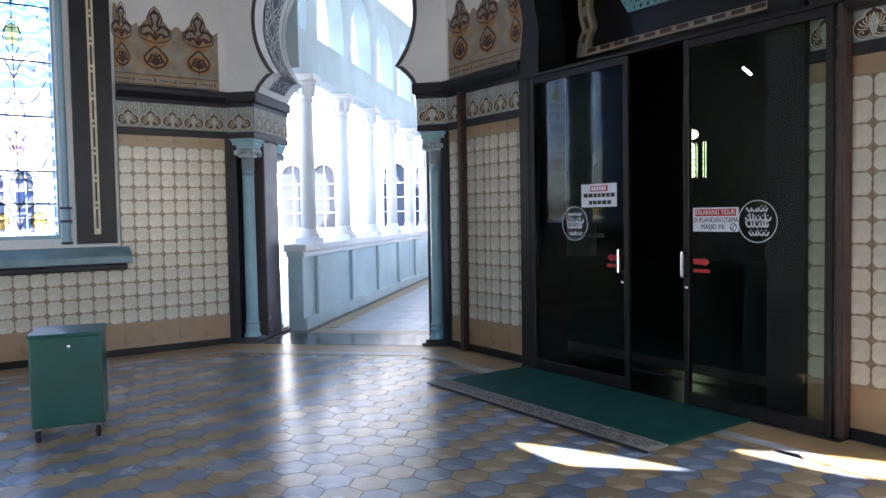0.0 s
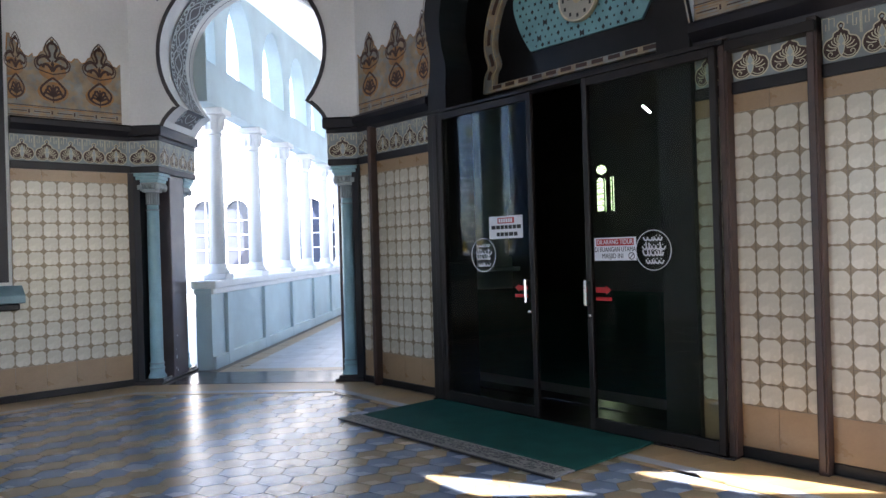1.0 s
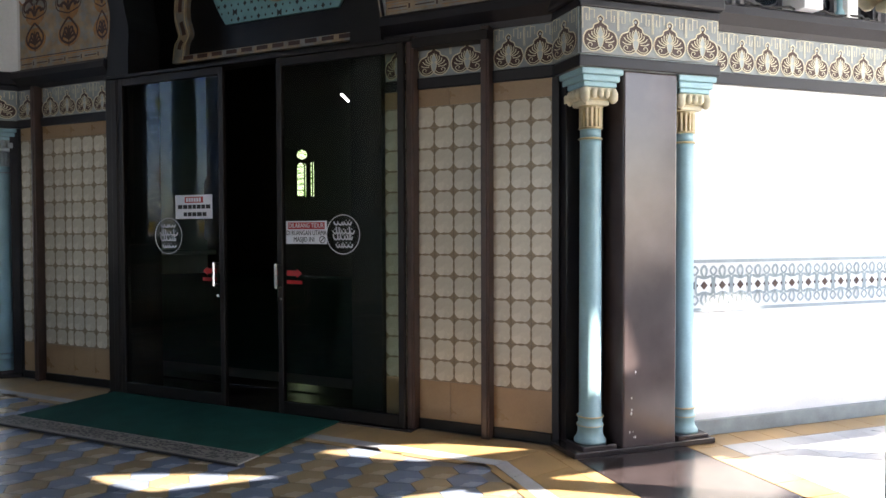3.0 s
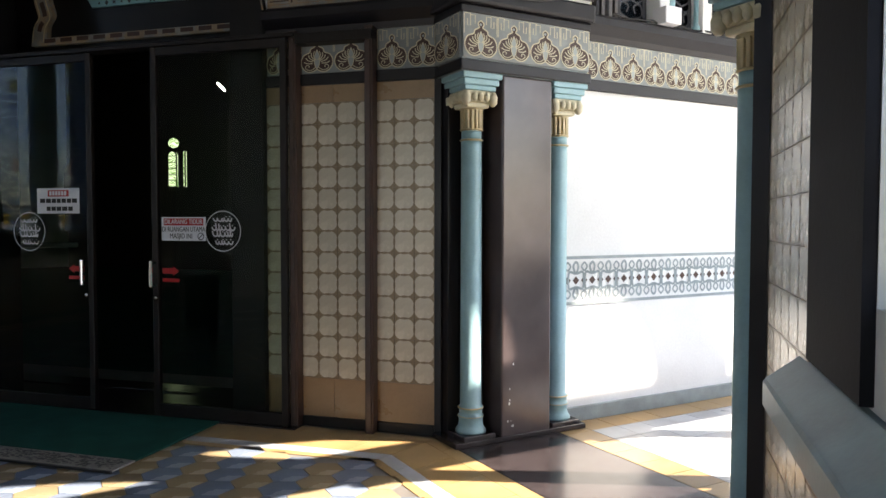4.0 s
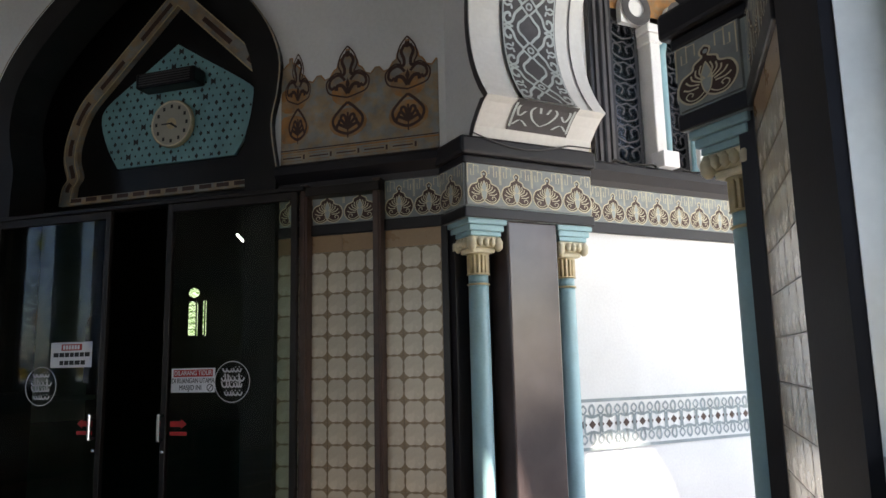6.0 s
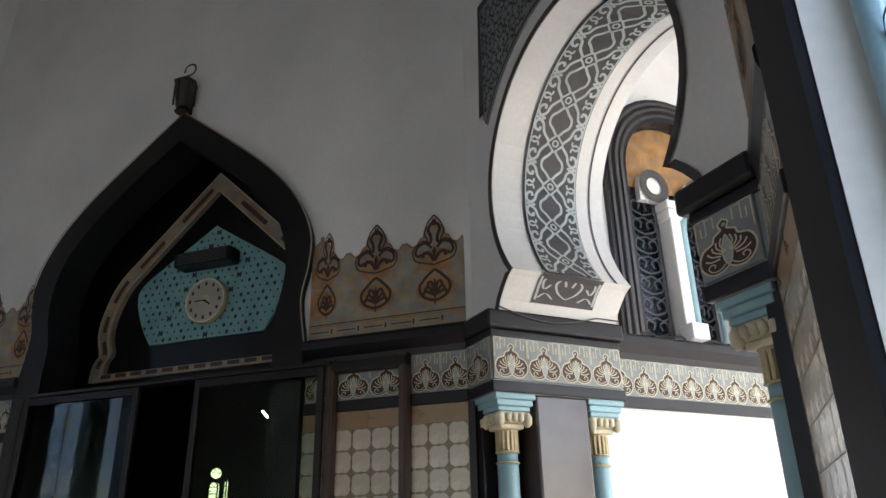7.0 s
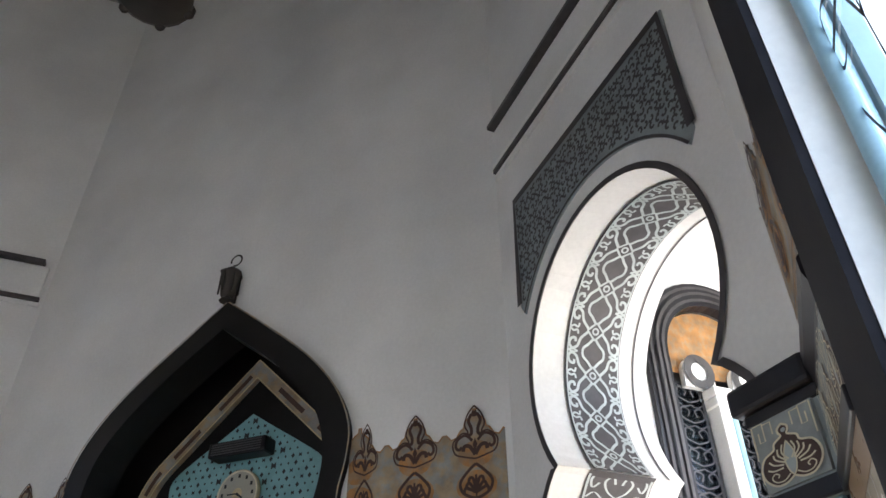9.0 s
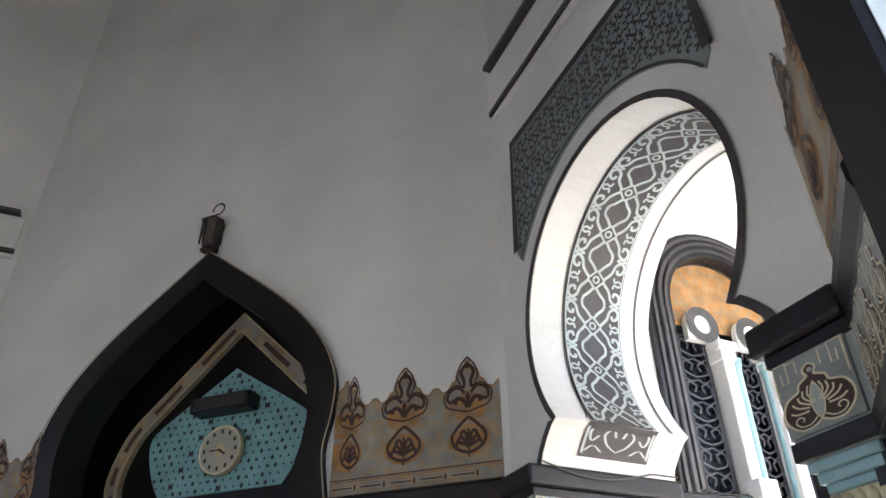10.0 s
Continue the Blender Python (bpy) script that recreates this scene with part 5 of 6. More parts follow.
def gallery(side, m):
    first, bay, q, h = (1.45, 1.55, 2.15, 0.575) if side == 1 else (2.2, 1.7, 2.3, 0.63)
    cols = [first + bay * k for k in range(9 if side == 1 else 8)]
    bm = bmesh.new()
    sbox(bm, side, 0.02, 2.5, 0.72, G_END, -0.3, -0.008)
    g_floor = thing("gallery_floor", bm, GROUT, "pale tiled gallery floor", "floor", m, "structure")
    bm = bmesh.new()
    sbox(bm, side, 0.32, 2.17, -0.06, 0.72, -0.05, 0.004, 0, 0.002)
    thing("threshold", bm, GRANITE, "polished dark stone threshold under the arch", "threshold", m, "structure")
    bm = bmesh.new()
    if side == 2:
        hole = [(1.22, 2.9), (1.22, 4.3)] + arc(1.9, 4.3, 0.68, 180, 0, 20)[1:] + [(2.58, 2.9)]
        # this wall runs along y: build in its own frame
        wm = m @ pose(0.12, 0, 0, 0, 0, 90)
        b2 = bmesh.new()
        bm_slab(b2, [[(WALL2, 0), (WALL2, 6.0), (G_END, 6.0), (G_END, 0)], hole], 0.0, 0.4)
        thing("gallery_wall", b2, LIME, "sunlit white limewashed gallery wall", "wall", wm, "structure")
    else:
        sbox(bm, side, 0.12, -0.3, WALL2, G_END, 0, 6.0)
        thing("gallery_wall", bm, LIME, "white limewashed gallery wall", "wall", m, "structure")
    bm = bmesh.new()
    sbox(bm, side, -0.3, 3.0, WALL2 + 0.0, G_END, 6.0, 6.15)
    thing("gallery_roof", bm, LIME, "white flat roof of the gallery", "roof", m, "structure")
    bm = bmesh.new()
    sbox(bm, side, 0.12, 0.15, WALL2, G_END, 0, 0.1)
    thing("baseboard", bm, GREYBLUE, "grey painted skirting of the gallery wall", "baseboard", m, "structure")
    # arcade: parapet, columns, beam with lunettes
    par = empty("gallery_parapet", "pale blue plastered parapet with pilasters", "parapet", m, "structure")
    bm = bmesh.new()
    sbox(bm, side, q - 0.1, q + 0.1, WALL2, G_END, -0.6, 1.0)
    part("wall_panel", bm, PALE, par)
    bm = bmesh.new()
    sbox(bm, side, q - 0.16, q + 0.16, WALL2, G_END, 1.0, 1.1, 0, 0.02)
    sbox(bm, side, q - 0.13, q + 0.13, WALL2, G_END, 0.93, 1.0, 0, 0.015)
    part("coping", bm, LIME, par)
    bm = bmesh.new()
    sbox(bm, side, q - 0.145, q - 0.1, WALL2, G_END, 0.0, 0.16, 0, 0.008)
    part("plinth", bm, PALE, par)
    for w in cols:
        bm = bmesh.new()
        sbox(bm, side, q - 0.15, q - 0.1, w - 0.09, w + 0.09, 0, 0.93, 0, 0.008)
        part("pilaster", bm, PALE, par)
        col = empty("gallery_column", "round white column with a carved capital", "column", m @ at(gx(side, q), w), "", "gallery columns")
        bm = bmesh.new()
        bm_box(bm, -0.15, 0.15, -0.15, 0.15, 1.1, 1.17, 0, 0.01)
        bm_lathe(bm, [(0.14, 1.17), (0.14, 1.2), (0.11, 1.24), (0.115, 1.27), (0.1, 1.3)], 0, 0, 0, 20)
        part("base", bm, LIME, col)
        bm = bmesh.new()
        bm_lathe(bm, [(0.1, 1.3), (0.098, 2.2), (0.085, 2.98)], 0, 0, 0, 20)
        part("shaft", bm, LIME, col)
        bm = bmesh.new()
        bm_lathe(bm, [(0.095, 2.98), (0.1, 3.0), (0.088, 3.02), (0.1, 3.08), (0.14, 3.2), (0.15, 3.24)], 0, 0, 0, 20)
        for k in range(8):
            a = k * math.pi / 4
            bm_lathe(bm, [(0.01, 3.05), (0.028, 3.12), (0.034, 3.2), (0.012, 3.24)], 0.115 * math.cos(a), 0.115 * math.sin(a), 0, 8)
        bm_box(bm, -0.17, 0.17, -0.17, 0.17, 3.24, 3.32, 0, 0.01)
        part("capital", bm, LIME, col)
    if side == 2:
        wm = m @ pose(q + 0.12, 0, 0, 0, 0, 90)
    else:
        wm = m @ pose(gx(1, q - 0.12), 0, 0, 0, 0, 90)
    holes = []
    for w in [cols[0] - bay / 2] + [w + bay / 2 for w in cols[:-1]]:
        up = [(-h, 3.84), (-h, 4.1), (-h * 0.94, 4.4), (-h * 0.72, 4.72), (-h * 0.38, 4.92), (0, 5.0)]
        s = spline(up, 4)
        lp = [(w + x, z) for x, z in s] + [(w - x, z) for x, z in reversed(s[:-1])]
        lp = [(max(x, WALL2 + 0.02), z) for x, z in lp]
        out = []
        for p in lp:
            if not out or (abs(p[0] - out[-1][0]) + abs(p[1] - out[-1][1])) > 1e-4:
                out.append(p)
        holes.append(out)
    bm = bmesh.new()
    bm_slab(bm, [[(WALL2, 3.32), (WALL2, 6.0), (G_END, 6.0), (G_END, 3.32)]] + holes, 0.0, 0.24)
    arcade = thing("arcade_wall", bm, PALE, "pale blue wall above the columns with arched openings", "wall", wm, "structure")
    bm = bmesh.new()
    y = -0.0 if side == 2 else 0.24
    for w in cols[1:7]:
        for s in (-1, 1):
            bm_ribbon(bm, spline([(w + s * 0.1, 5.35), (w + s * 0.2, 5.2), (w + s * 0.16, 5.08), (w + s * 0.3, 5.12)], 4), 0.03, y if side == 2 else 0.25, 0.004)
    part("painted_scroll", bm, GREYBLUE, arcade)
    # floor tiles of the gallery
    bm = bmesh.new()
    rnd = random.Random(3)
    w = 0.74
    for i in range(60):
        for j in range(9):
            s0 = 0.15 + j * 0.222
            if s0 + 0.222 > q - 0.1:
                continue
            sbox(bm, side, s0 + 0.002, s0 + 0.22, w + 0.002, w + 0.22, -0.008, -0.001 + rnd.uniform(-0.001, 0.001), 1 if j in (0, 7) or i == 0 else 0)
        w += 0.222
    tiles = part("floor_tile", bm, [FPALE, FTAN], g_floor)
    tagged(tiles, kind="stuff")


gallery(1, W_ARCH1)
gallery(2, W_ARCH2)

# ---- ornament of the sunlit gallery wall ----
GW = W_ARCH2 @ pose(0.12, 0, 0, 0, 0, 90)
frieze(GW, WALL2 + 0.05, WALL2 + 0.05 + PITCH * 22)
ledge(GW, WALL2 + 0.05, 8.0)
bm = bmesh.new()
bm_box(bm, WALL2, 8.0, -0.006, 0.0, 0.835, 1.175)
belt = thing("painted_belt", bm, LIME, "painted grey strapwork belt along the gallery wall", "wall painting", GW, "structure")
bm = bmesh.new()
for z in (0.843, 1.167):
    bm_ribbon(bm, [(WALL2, z), (8.0, z)], 0.022, -0.006, 0.004)
x = WALL2 + 0.09
while x < 7.8:
    for s in (-1, 1):
        zc = 1.005
        bm_ribbon(bm, spline([(x - 0.07, zc), (x - 0.06, zc + s * 0.06), (x, zc + s * 0.05), (x + 0.02, zc + s * 0.1), (x, zc + s * 0.13), (x - 0.025, zc + s * 0.1), (x, zc + s * 0.05), (x + 0.06, zc + s * 0.06), (x + 0.07, zc)], 4), 0.018, -0.006, 0.004)
        bm_ribbon(bm, spline([(x - 0.075, zc + s * 0.13), (x - 0.05, zc + s * 0.1), (x - 0.075, zc + s * 0.07), (x - 0.1, zc + s * 0.1), (x - 0.075, zc + s * 0.13)], 4), 0.014, -0.006, 0.004)
    x += 0.15
part("strapwork", bm, GREYBLUE, belt)
bm = bmesh.new()
x = WALL2 + 0.09
while x < 7.8:
    for a in (x, x - 0.075):
        bm_poly(bm, [(a - 0.03, 1.005), (a, 0.975), (a + 0.03, 1.005), (a, 1.035)], -0.0085)
    x += 0.15
part("maroon_knot", bm, MAROON, belt)

# window over the gallery wall
gw = W_ARCH2 @ pose(0.12, 0, 0, 0, 0, 90)
bm = bmesh.new()
oh = [(1.14, 2.872), (1.14, 4.3)] + arc(1.9, 4.3, 0.76, 180, 0, 20)[1:] + [(2.66, 2.872)]
ih = [(1.36, 2.872), (1.36, 4.3)] + arc(1.9, 4.3, 0.54, 180, 0, 20)[1:] + [(2.44, 2.872)]
bm_slab(bm, [oh + list(reversed(ih))], -0.05, 0.06)
gwin = thing("window_3", bm, NAVY, "arched gallery window in a dark frame with carved grilles", "window", gw, "structure")
bm = bmesh.new()
for a, y in ((0.71, -0.05), (0.65, -0.06), (0.59, -0.05)):
    line = [(1.9 - a, 2.872), (1.9 - a, 4.3)] + arc(1.9, 4.3, a, 180, 0, 20)[1:] + [(1.9 + a, 2.872)]
    bm_ribbon(bm, line, 0.028, y, 0.014)
part("frame_bead", bm, CHAR, gwin, "dark beads along the frame")
for xa, xb in ((1.42, 1.68), (1.98, 2.16), (2.24, 2.42)):
    bm = bmesh.new()
    bm_box(bm, xa, xb, 0.06, 0.08, 2.9, 4.1)
    part("stained_glass", bm, PANES[0], gwin)
    bm = bmesh.new()
    xm = (xa + xb) / 2
    hw = (xb - xa) / 2
    z = 2.92
    while z < 4.05:
        for s in (-1, 1):
            bm_ribbon(bm, spline([(xm, z), (xm + s * hw * 0.8, z + 0.04), (xm + s * hw * 0.7, z + 0.12), (xm + s * hw * 0.2, z + 0.1), (xm + s * hw * 0.35, z + 0.05)], 4), 0.014, 0.055, 0.01)
            bm_ribbon(bm, spline([(xm, z + 0.15), (xm + s * hw * 0.5, z + 0.13), (xm + s * hw, z + 0.17)], 3), 0.012, 0.055, 0.01)
        z += 0.17
    bm_ribbon(bm, [(xa, 2.9), (xa, 4.1), (xb, 4.1), (xb, 2.9)], 0.03, 0.055, 0.012)
    part("grille", bm, LEAD, gwin, "dark carved scroll grille")
for xa in (1.73, 2.18):
    bm = bmesh.new()
    bm_box(bm, xa, xa + 0.1, -0.07, 0.08, 2.875, 4.0, 0, 0.01)
    bm_box(bm, xa - 0.04, xa + 0.14, -0.1, 0.09, 3.98, 4.05, 0, 0.012)
    bm_box(bm, xa - 0.02, xa + 0.12, -0.085, 0.085, 3.9, 3.98, 0, 0.012)
    part("mullion", bm, LIME, gwin, "white mullion")
for xa in (1.91, 2.2):
    bm = bmesh.new()
    bm_lathe(bm, [(0.05, 2.875), (0.05, 2.92), (0.032, 2.95), (0.032, 3.85), (0.05, 3.95)], xa, 0.0, 0, 14)
    part("colonnette", bm, BLUE, gwin, "light blue colonnette")
for cx in (1.66, 2.14):
    bm = bmesh.new()
    bm_slab(bm, [arc(cx, 4.19, 0.15, 0, 180, 16) + [(cx - 0.15, 4.06), (cx + 0.15, 4.06)]], 0.0, 0.05)
    part("tracery", bm, LIME, gwin)
    bm = bmesh.new()
    bm_ribbon(bm, arc(cx, 4.2, 0.115, 0, 360, 20)[:-1], 0.075, -0.005, 0.01, 0, True)
    part("tracery_ring", bm, CHAR, gwin)
bm = bmesh.new()
bm_poly(bm, [(1.37, 4.3)] + arc(1.9, 4.3, 0.53, 180, 0, 16)[1:] + [(2.43, 4.2), (1.37, 4.2)], 0.07)
part("amber_light", bm, ORANGE, gwin)
bm = bmesh.new()
bm_slab(bm, [[(0.98, 2.88), (0.98, 3.0), (1.02, 3.08), (1.08, 3.14), (1.13, 3.17), (1.13, 2.88)]], -0.012, 0.0)
foot = thing("gilded_foot_panel", bm, PALEGOLD, "small gilded carved panel beside the window", "carving", gw, "structure")
bm = bmesh.new()
bm_box(bm, 1.70, 1.86, -0.16, -0.02, 2.873, 3.0, 0, 0.008)
thing("junction_box", bm, SIGNWHITE, "small white electrical box on the ledge", "electrical box", gw)


def tube(name, pts, r, mat, label, category):
    cu = bpy.data.curves.new(name, "CURVE")
    cu.dimensions, cu.bevel_depth, cu.bevel_resolution = "3D", r, 2
    sp = cu.splines.new("POLY")
    sp.points.add(len(pts) - 1)
    for p, q in zip(sp.points, pts):
        p.co = (*q, 1)
    tmp = bpy.data.objects.new(name, cu)
    me = bpy.data.meshes.new_from_object(tmp)
    bpy.data.objects.remove(tmp)
    me.materials.append(mat)
    return tagged(new(name, me), label, category)


cab = []
for i in range(25):
    t = i / 24
    cab.append(tuple(W_ARCH2 @ Vector((0.385, -0.02 + t * 0.95, Z_LEDGE + 0.004 - 0.07 * math.sin(math.pi * min(1, t * 1.25)) + 0.01))))
tube("cable", cab, 0.005, CHAR, "thin dark cable sagging along the ledge", "cable")
cab = []
for i in range(25):
    t = i / 24
    cab.append(tuple(W_ARCH2 @ Vector((ALEN - 0.36 - 0.03 * math.sin(9 * t), -0.03 + t * 0.5, Z_LEDGE + 0.012 + 0.035 * abs(math.sin(7 * t))))))
tube("cable", cab, 0.006, RUBBER, "loose dark cable lying on the ledge", "cable")
cab = [tuple(GW @ Vector((1.25 + t * 0.05, -0.06 - 0.02 * math.sin(t), Z_LEDGE + 0.008 + 0.02 * abs(math.sin(t * 1.7))))) for t in range(26)]
tube("cable", cab, 0.008, RUBBER, "dark cables lying along the window ledge", "cable")

# ---- lantern over the doorway ----
lantern = empty("wall_lantern", "small old bronze lantern above the door arch", "lantern", W_DOOR @ at(0, -0.1, 5.17))
bm = bmesh.new()
bm_lathe(bm, [(0.05, 0.02), (0.07, 0.03), (0.1, 0.26), (0.11, 0.27), (0.11, 0.29), (0.05, 0.34), (0.02, 0.36)], 0, 0, 0, 6)
part("body", bm, IRON, lantern)
for k in range(6):
    a = 2 * math.pi * (k + 0.5) / 6
    bm = bmesh.new()
    bm_box(bm, 0.09 * math.cos(a) - 0.006, 0.09 * math.cos(a) + 0.006, 0.09 * math.sin(a) - 0.006, 0.09 * math.sin(a) + 0.006, 0.05, 0.27)
    part("bar", bm, IRON, lantern)
bm = bmesh.new()
bm_ribbon(bm, arc(0.03, 0.43, 0.06, -120, 200, 20), 0.02, 0.0, 0.0, 0)
bmesh.ops.solidify(bm, geom=list(bm.faces), thickness=0.012)
part("hook", bm, IRON, lantern)
bm = bmesh.new()
bm_box(bm, -0.03, 0.03, 0.03, 0.1, 0.0, 0.3, 0, 0.01)
bm_lathe(bm, [(0.07, -0.02), (0.05, 0.0), (0.03, 0.03)], 0, 0, 0, 12)
part("bracket", bm, IRON, lantern)

# ---- hanging lamp under the high ceiling ----
hang = empty("hanging_lamp", "dark iron hanging lamp high under the ceiling", "lamp", at(0.0, -1.87, 7.4))
bm = bmesh.new()
bm_lathe(bm, [(0.05, 0.0), (0.12, 0.02), (0.3, 0.05), (0.36, 0.09), (0.36, 0.13), (0.3, 0.15), (0.05, 0.16)], 0, 0, 0, 20)
part("ring", bm, IRON, hang)
for k in range(6):
    a = k * math.pi / 3
    bm = bmesh.new()
    bm_lathe(bm, [(0.02, -0.02), (0.05, 0.02), (0.06, 0.1), (0.04, 0.14)], 0.34 * math.cos(a), 0.34 * math.sin(a), 0.05, 10)
    part("lamp_cup", bm, IRON, hang)
bm = bmesh.new()
bm_lathe(bm, [(0.02, 0.16), (0.015, 0.3), (0.015, 3.6)], 0, 0, 0, 10)
part("rod", bm, IRON, hang)

# ---- mat before the doors ----
mat_ob = empty("door_mat", "green carpet mat with a woven patterned border", "mat", W_DOOR @ at(0, 0, 0.006))
bm = bmesh.new()
bm_box(bm, -1.22, 1.06, -1.03, -0.165, 0, 0.014, 0, 0.004)
part("carpet_field", bm, CARPET, mat_ob)
bm = bmesh.new()
bm_box(bm, -1.26, 1.06, -1.23, -1.032, 0, 0.012, 0, 0.003)
border = part("woven_border", bm, FRINGE, mat_ob, "beige and black woven border")
bm = bmesh.new()
rnd = random.Random(2)
for k in range(900):
    x, y = rnd.uniform(-1.24, 1.02), rnd.uniform(-1.2, -1.05)
    r = rnd.uniform(0.004, 0.01)
    a = rnd.uniform(0, 3.1)
    f = bm.faces.new([bm.verts.new((x + r * 1.7 * math.cos(a + q), y + r * math.sin(a + q), 0.0125)) for q in (0, 1.2, 2.4, 3.6, 4.8)])
tagged(part("black_figure", bm, SIGNINK, border), kind="stuff")
bm = bmesh.new()
bm_box(bm, -1.265, 1.065, -1.245, -1.229, 0, 0.012)
part("edge_tape", bm, RUBBER, mat_ob)

# ---- green case on castors ----
TROLLEY = pose(-1.62, -3.91, 0.0, 0, 0, 76) @ Matrix.Scale(1.07, 4)
case = empty("green_trolley", "green painted wooden box on black castors", "trolley", TROLLEY)
bm = bmesh.new()
bm_box(bm, -0.2, 0.2, -0.2, 0.2, 0.09, 0.64, 0, 0.012)
part("body", bm, GREENBOX, case)
bm = bmesh.new()
bm_box(bm, -0.207, 0.207, -0.207, 0.207, 0.64, 0.66, 0, 0.006)
part("top", bm, GREENBOX, case)
bm = bmesh.new()
for k in range(6):
    bm_box(bm, -0.2045, -0.1995, -0.15, 0.15, 0.17 + k * 0.075, 0.215 + k * 0.075)
part("vent_slats", bm, OCHRE_TILE, case, "tan slats on the end")
bm = bmesh.new()
bm_lathe(bm, [(0.012, 0), (0.012, 0.01), (0.005, 0.014)], 0, 0)
part("lock", bm, CHROME, case, "", pose(0.02, -0.2, 0.58, 90, 0, 0))
for z in (0.15, 0.4):
    bm = bmesh.new()
    bm_box(bm, -0.215, -0.2, 0.17, 0.19, z, z + 0.07, 0, 0.003)
    part("hinge", bm, CHAR, case)
for sx in (-0.165, 0.165):
    for sy in (-0.165, 0.165):
        bm = bmesh.new()
        bm_box(bm, -0.02, 0.02, -0.025, 0.025, 0.075, 0.1, 0, 0.004)
        bm_box(bm, -0.022, -0.016, -0.016, 0.016, 0.03, 0.08)
        bm_box(bm, 0.016, 0.022, -0.016, 0.016, 0.03, 0.08)
        c = part("castor", bm, CHROME, case, "", at(sx, sy))
        bm = bmesh.new()
        bm_lathe(bm, [(0.034, -0.013), (0.038, -0.008), (0.038, 0.008), (0.034, 0.013)], 0, 0, 0, 18)
        part("wheel", bm, RUBBER, c, "", pose(0, 0, 0.038, 0, 90, 0))

# ---- white wing across the court ----
far = empty("white_wing", "white building wing across the courtyard with arched windows", "building", pose(-17.5, 9.0, -0.6, 0, 0, 52))
bm = bmesh.new()
holes, panes = [], []
for k in range(-4, 8):
    for d in (-0.55, 0.55):
        x = k * 3.6 + d
        holes.append([(x - 0.4, 1.7), (x - 0.4, 3.5)] + arc(x, 3.5, 0.4, 180, 0, 10)[1:] + [(x + 0.4, 1.7)])
bm_slab(bm, [[(-18, 0), (-18, 7.5), (30, 7.5), (30, 0)]] + holes, 0, 0.4)
part("wall", bm, LIME, far)
for h in holes:
    bm = bmesh.new()
    bm_slab(bm, [h], 0.2, 0.24)
    w = part("window", bm, WINGLASS, far)
    bm = bmesh.new()
    xc = (h[0][0] + h[-1][0]) / 2
    bm_box(bm, xc - 0.02, xc + 0.02, 0.17, 0.2, 1.7, 3.88)
    for z in (2.2, 2.7, 3.2):
        bm_box(bm, xc - 0.4, xc + 0.4, 0.17, 0.2, z, z + 0.04)
    part("glazing_bar", bm, LIME, w)
bm = bmesh.new()
bm_box(bm, -18, 30, -0.5, 0.4, 7.5, 7.9, 0, 0.05)
bm_box(bm, -18, 30, -0.3, 0.0, 1.2, 1.35, 0, 0.03)
part("cornice", bm, LIME, far)

# ---- hall: lamp, far window ----
bm = bmesh.new()
bm_box(bm, -0.09, 0.09, -0.014, 0.014, -0.014, 0.014, 0, 0.006)
thing("tube_lamp", bm, glow("lit_tube", (0.95, 0.97, 1.0), 3.0), "lit fluorescent tube in the dim hall", "lamp", pose(-2.25, 5.0, 3.42, 0, 44, 0))


def hall_window(name, x, y, z, w, h, mat, label):
    r = w / 2
    loop = [(-r, 0.0), (-r, h - r)] + arc(0, h - r, r, 180, 0, 12)[1:] + [(r, 0.0)]
    bm = bmesh.new()
    bm_slab(bm, [loop], 0, 0.04)
    win = thing(name, bm, mat, label, "window", pose(x, y, z), "structure")
    bm = bmesh.new()
    k = 0.0
    while k < h - r:
        bm_box(bm, -r, r, -0.02, 0.0, k, k + 0.02)
        k += max(0.16, h / 7)
    bm_ribbon(bm, loop, 0.05, -0.01, 0.012, 0, True)
    part("glazing_bar", bm, SIGNINK, win)
    return win


def daylit(name, dim, bright, strength, scale):
    """A stained pane that glows by itself, in place of daylight behind it."""
    m = glow(name, dim, strength)
    nt = m.node_tree
    b = nt.nodes["Principled BSDF"]
    b.inputs["Base Color"].default_value = (0.02, 0.02, 0.02, 1)
    co = nt.nodes.new("ShaderNodeTexCoord")
    wv = nt.nodes.new("ShaderNodeTexWave")
    wv.wave_type, wv.rings_direction = "RINGS", "Y"
    wv.inputs["Scale"].default_value, wv.inputs["Distortion"].default_value = scale, 7.0
    wv.inputs["Detail"].default_value, wv.inputs["Detail Scale"].default_value = 0.5, 1.8
    nt.links.new(co.outputs["Object"], wv.inputs["Vector"])
    rp = nt.nodes.new("ShaderNodeValToRGB")
    rp.color_ramp.elements[0].position, rp.color_ramp.elements[0].color = 0.58, rgb(dim)
    rp.color_ramp.elements[1].position, rp.color_ramp.elements[1].color = 0.66, rgb(bright)
    nt.links.new(wv.outputs["Fac"], rp.inputs[0])
    nt.links.new(rp.outputs[0], b.inputs["Emission Color"])
    return m


# emission imitates the daylight in these panes
GREENGLOW = daylit("glowing_green_glass", (0.12, 0.25, 0.05), (0.8, 0.9, 0.7), 0.5, 6.0)
hall_window("window_7", -8.28, 12.0, 2.32, 0.27, 0.95, GREENGLOW, "small green window far inside the hall, daylight put in as glow")
hall_window("window_8", -7.92, 12.0, 2.32, 0.08, 0.95, GREENGLOW, "narrow window far inside the hall, daylight put in as glow")
bm = bmesh.new()
bm_lathe(bm, [(0.02, 0), (0.12, 0.05), (0.14, 0.13), (0.1, 0.22), (0.02, 0.26)], 0, 0, 0, 14)
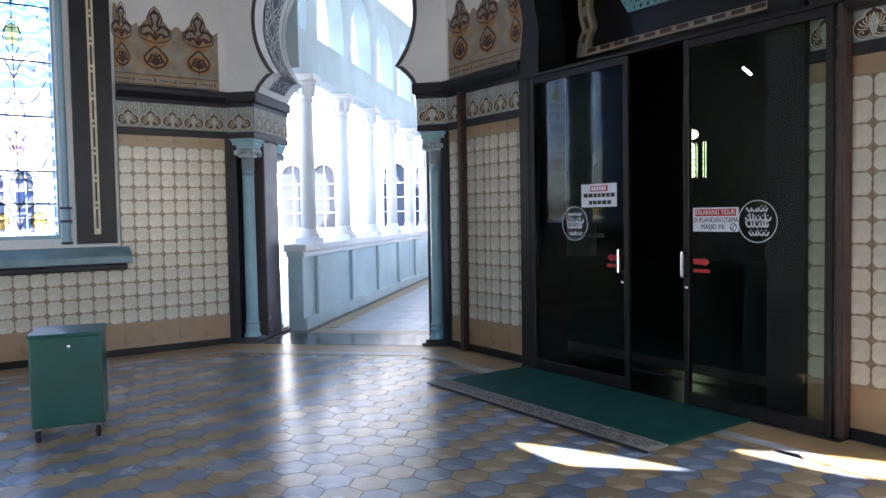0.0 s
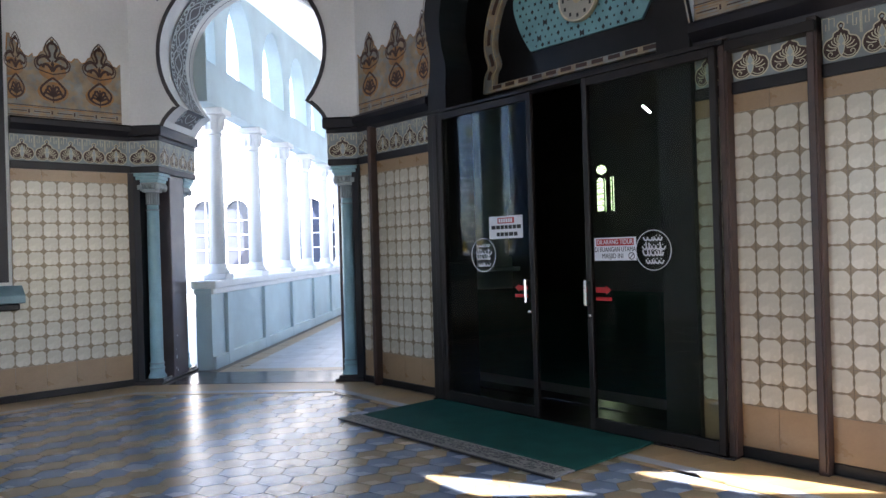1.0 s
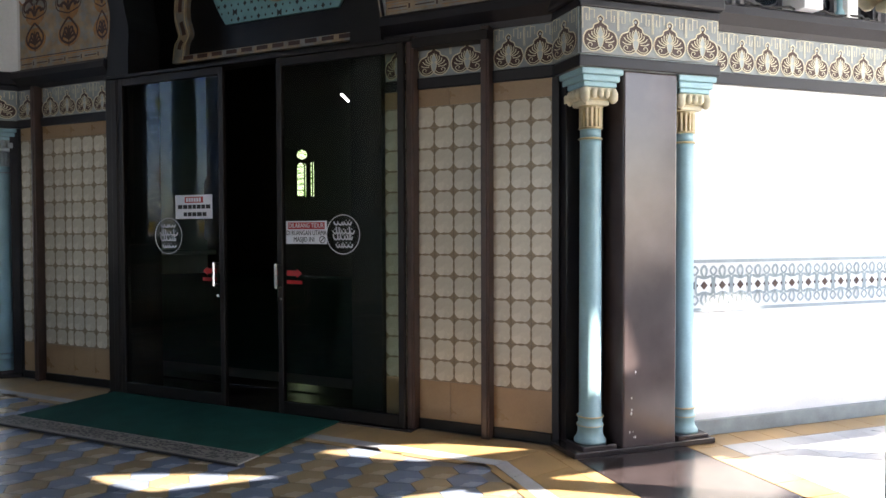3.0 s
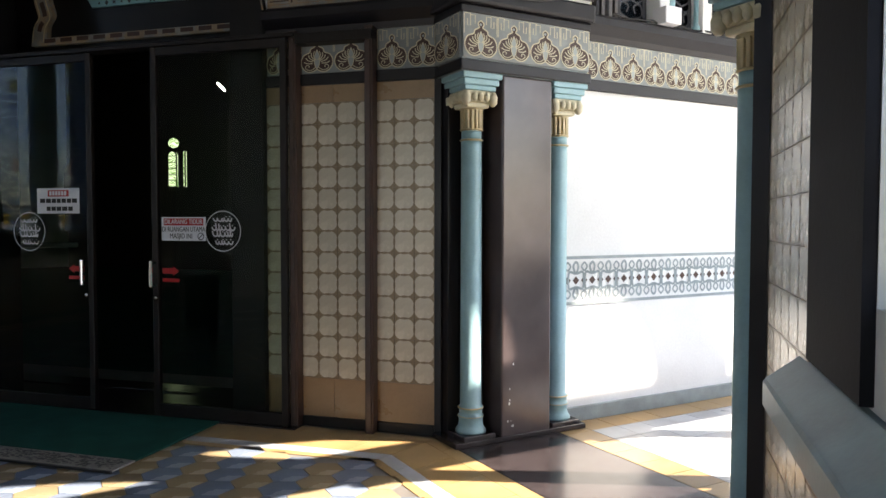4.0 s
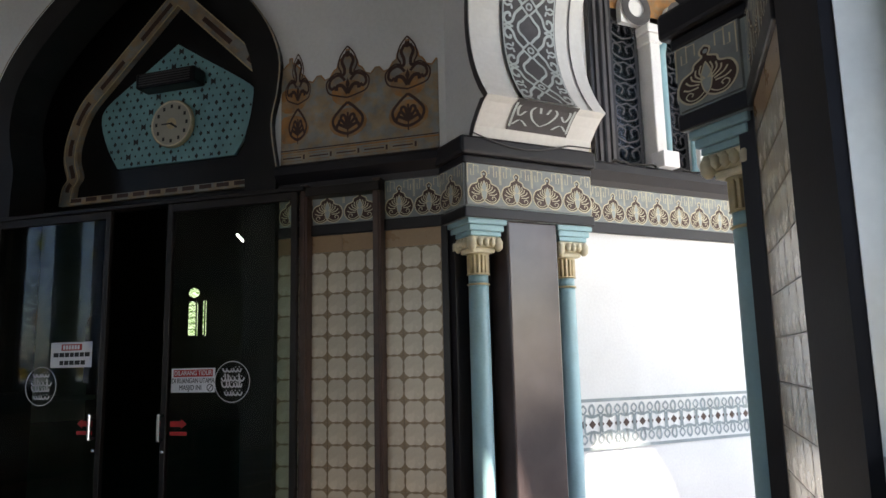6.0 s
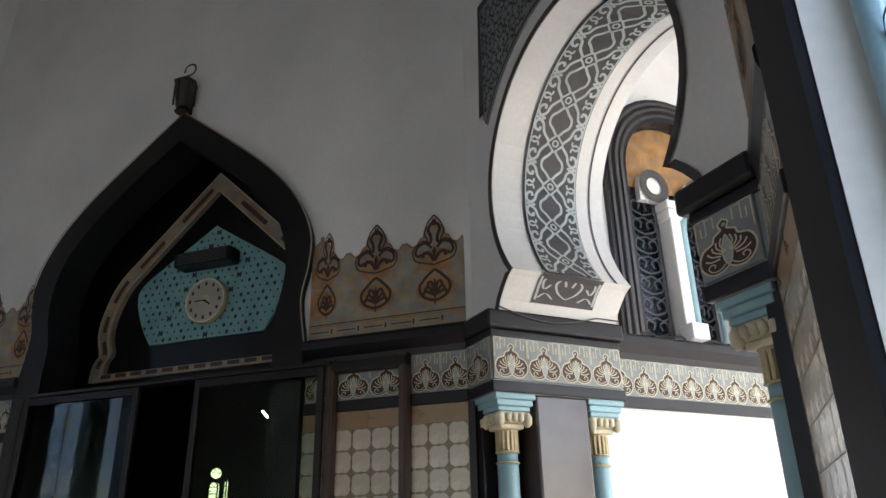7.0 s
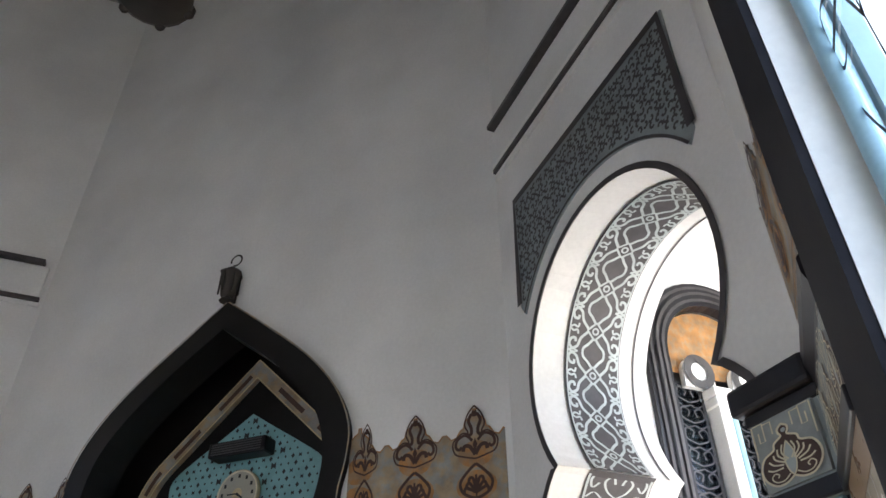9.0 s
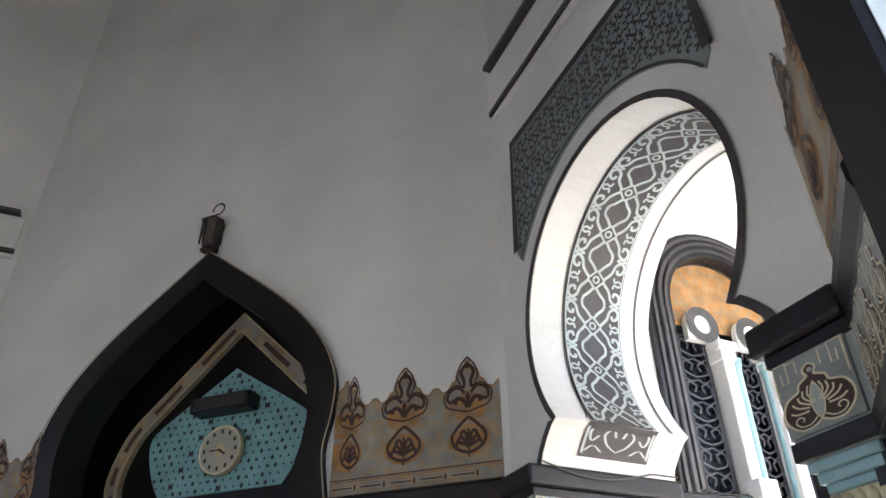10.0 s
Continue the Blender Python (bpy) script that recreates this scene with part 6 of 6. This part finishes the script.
thing("rose_light", bm, GREENGLOW, "small round light over the hall window, daylight put in as glow", "window", pose(-8.28, 12.05, 3.35))

# ---- floor tiles, last ----
HEX = 0.207


def hex_mesh(mat):
    bm = bmesh.new()
    r = HEX / math.sqrt(3) - 0.001
    o = [(r * math.cos(radians(30 + 60 * k)), r * math.sin(radians(30 + 60 * k))) for k in range(6)]
    top = [bm.verts.new((x * 0.985, y * 0.985, 0.0)) for x, y in o]
    low = [bm.verts.new((x, y, -0.012)) for x, y in o]
    bm.faces.new(top)
    for k in range(6):
        bm.faces.new((low[k], low[(k + 1) % 6], top[(k + 1) % 6], top[k]))
    return mesh_of("floor_tile", bm, mat)


HEX_MESHES = [hex_mesh(FBLUE), hex_mesh(FOCHRE)]
EDGE = 0.62
field_loop = octagon(-EDGE)
field_loop = [(-HALF + EDGE * 0.414, -EDGE), (HALF - EDGE * 0.414, -EDGE), (SIDE - EDGE, -DIAG - EDGE * 0.414), (SIDE - EDGE, -DIAG - 2 * HALF + EDGE * 0.414), (HALF - EDGE * 0.414, -DEPTH + EDGE), (-HALF + EDGE * 0.414, -DEPTH + EDGE), (-SIDE + EDGE, -DIAG - 2 * HALF + EDGE * 0.414), (-SIDE + EDGE, -DIAG - EDGE * 0.414)]
rest = []
count = 0
rot = Matrix.Rotation(radians(45), 4, "Z")
for j in range(-62, 62):
    for i in range(-52, 52):
        lx, ly = (i + (0.5 if j % 2 else 0)) * HEX, j * HEX * math.sqrt(3) / 2
        p = rot @ Vector((lx, ly, 0)) + Vector((0, -4.5, 0))
        if not inside(p.x, p.y, field_loop):
            continue
        near = -0.6 < p.x < 2.9 and -3.3 < p.y < -0.6
        if near and count < 300:
            part("floor_tile", None, None, floor, "", Matrix.Translation(p) @ rot, HEX_MESHES[(i + j // 2) % 2])
            count += 1
        else:
            rest.append((p, (i + j // 2) % 2))
verts, faces, mats = [], [], []
src_v = [tuple(rot @ v.co) for v in HEX_MESHES[0].vertices]
src_f = [tuple(f.vertices) for f in HEX_MESHES[0].polygons]
for p, mi in rest:
    b = len(verts)
    verts += [(v[0] + p.x, v[1] + p.y, v[2]) for v in src_v]
    for f in src_f:
        faces.append(tuple(q + b for q in f))
        mats.append(mi)
me = bpy.data.meshes.new("floor_tile")
me.from_pydata(verts, [], faces)
me.polygons.foreach_set("material_index", mats)
me.materials.append(FBLUE)
me.materials.append(FOCHRE)
tagged(part("floor_tile", None, None, floor, "", None, me), kind="stuff")


def border(m, length):
    """Border courses along a wall: dark edge, tan tiles, a pale line."""
    bm = bmesh.new()
    for d0, d1, size, mi in ((0.05, 0.16, 0.22, 0), (0.16, 0.46, 0.3, 1), (0.46, 0.56, 0.22, 2), (0.56, 0.62, 0.3, 1)):
        t = math.tan(radians(22.5))
        n = max(1, round((length - 2 * d1 * t) / size))
        for k in range(n):
            def px(d, q):
                return d * t + (length - 2 * d * t) * q / n
            g = 0.0015
            quad = [(px(d0, k) + g, -d0 - g), (px(d0, k + 1) - g, -d0 - g), (px(d1, k + 1) - g, -d1 + g), (px(d1, k) + g, -d1 + g)]
            lo = [bm.verts.new((x, y, -0.012)) for x, y in quad]
            hi = [bm.verts.new((x, y, 0.0)) for x, y in quad]
            fs = [bm.faces.new(list(reversed(hi)))] + [bm.faces.new((lo[q], lo[(q + 1) % 4], hi[(q + 1) % 4], hi[q])) for q in range(4)]
            for f in fs:
                f.material_index = mi
    bmesh.ops.recalc_face_normals(bm, faces=list(bm.faces))
    tagged(part("border_tile", bm, [FTAN, FTAN, FPALE], floor, "tan and pale border tiles", m), kind="stuff")


border(W_DOOR @ at(-HALF), 2 * HALF)
for wm, ln in ((W_LEFT, LLEN), (W_ARCH1, ALEN), (W_ARCH2, ALEN), (W_RIGHT, LLEN), (W_BACK2, ALEN), (W_BACK, LLEN), (W_BACK1, ALEN)):
    border(wm, ln)
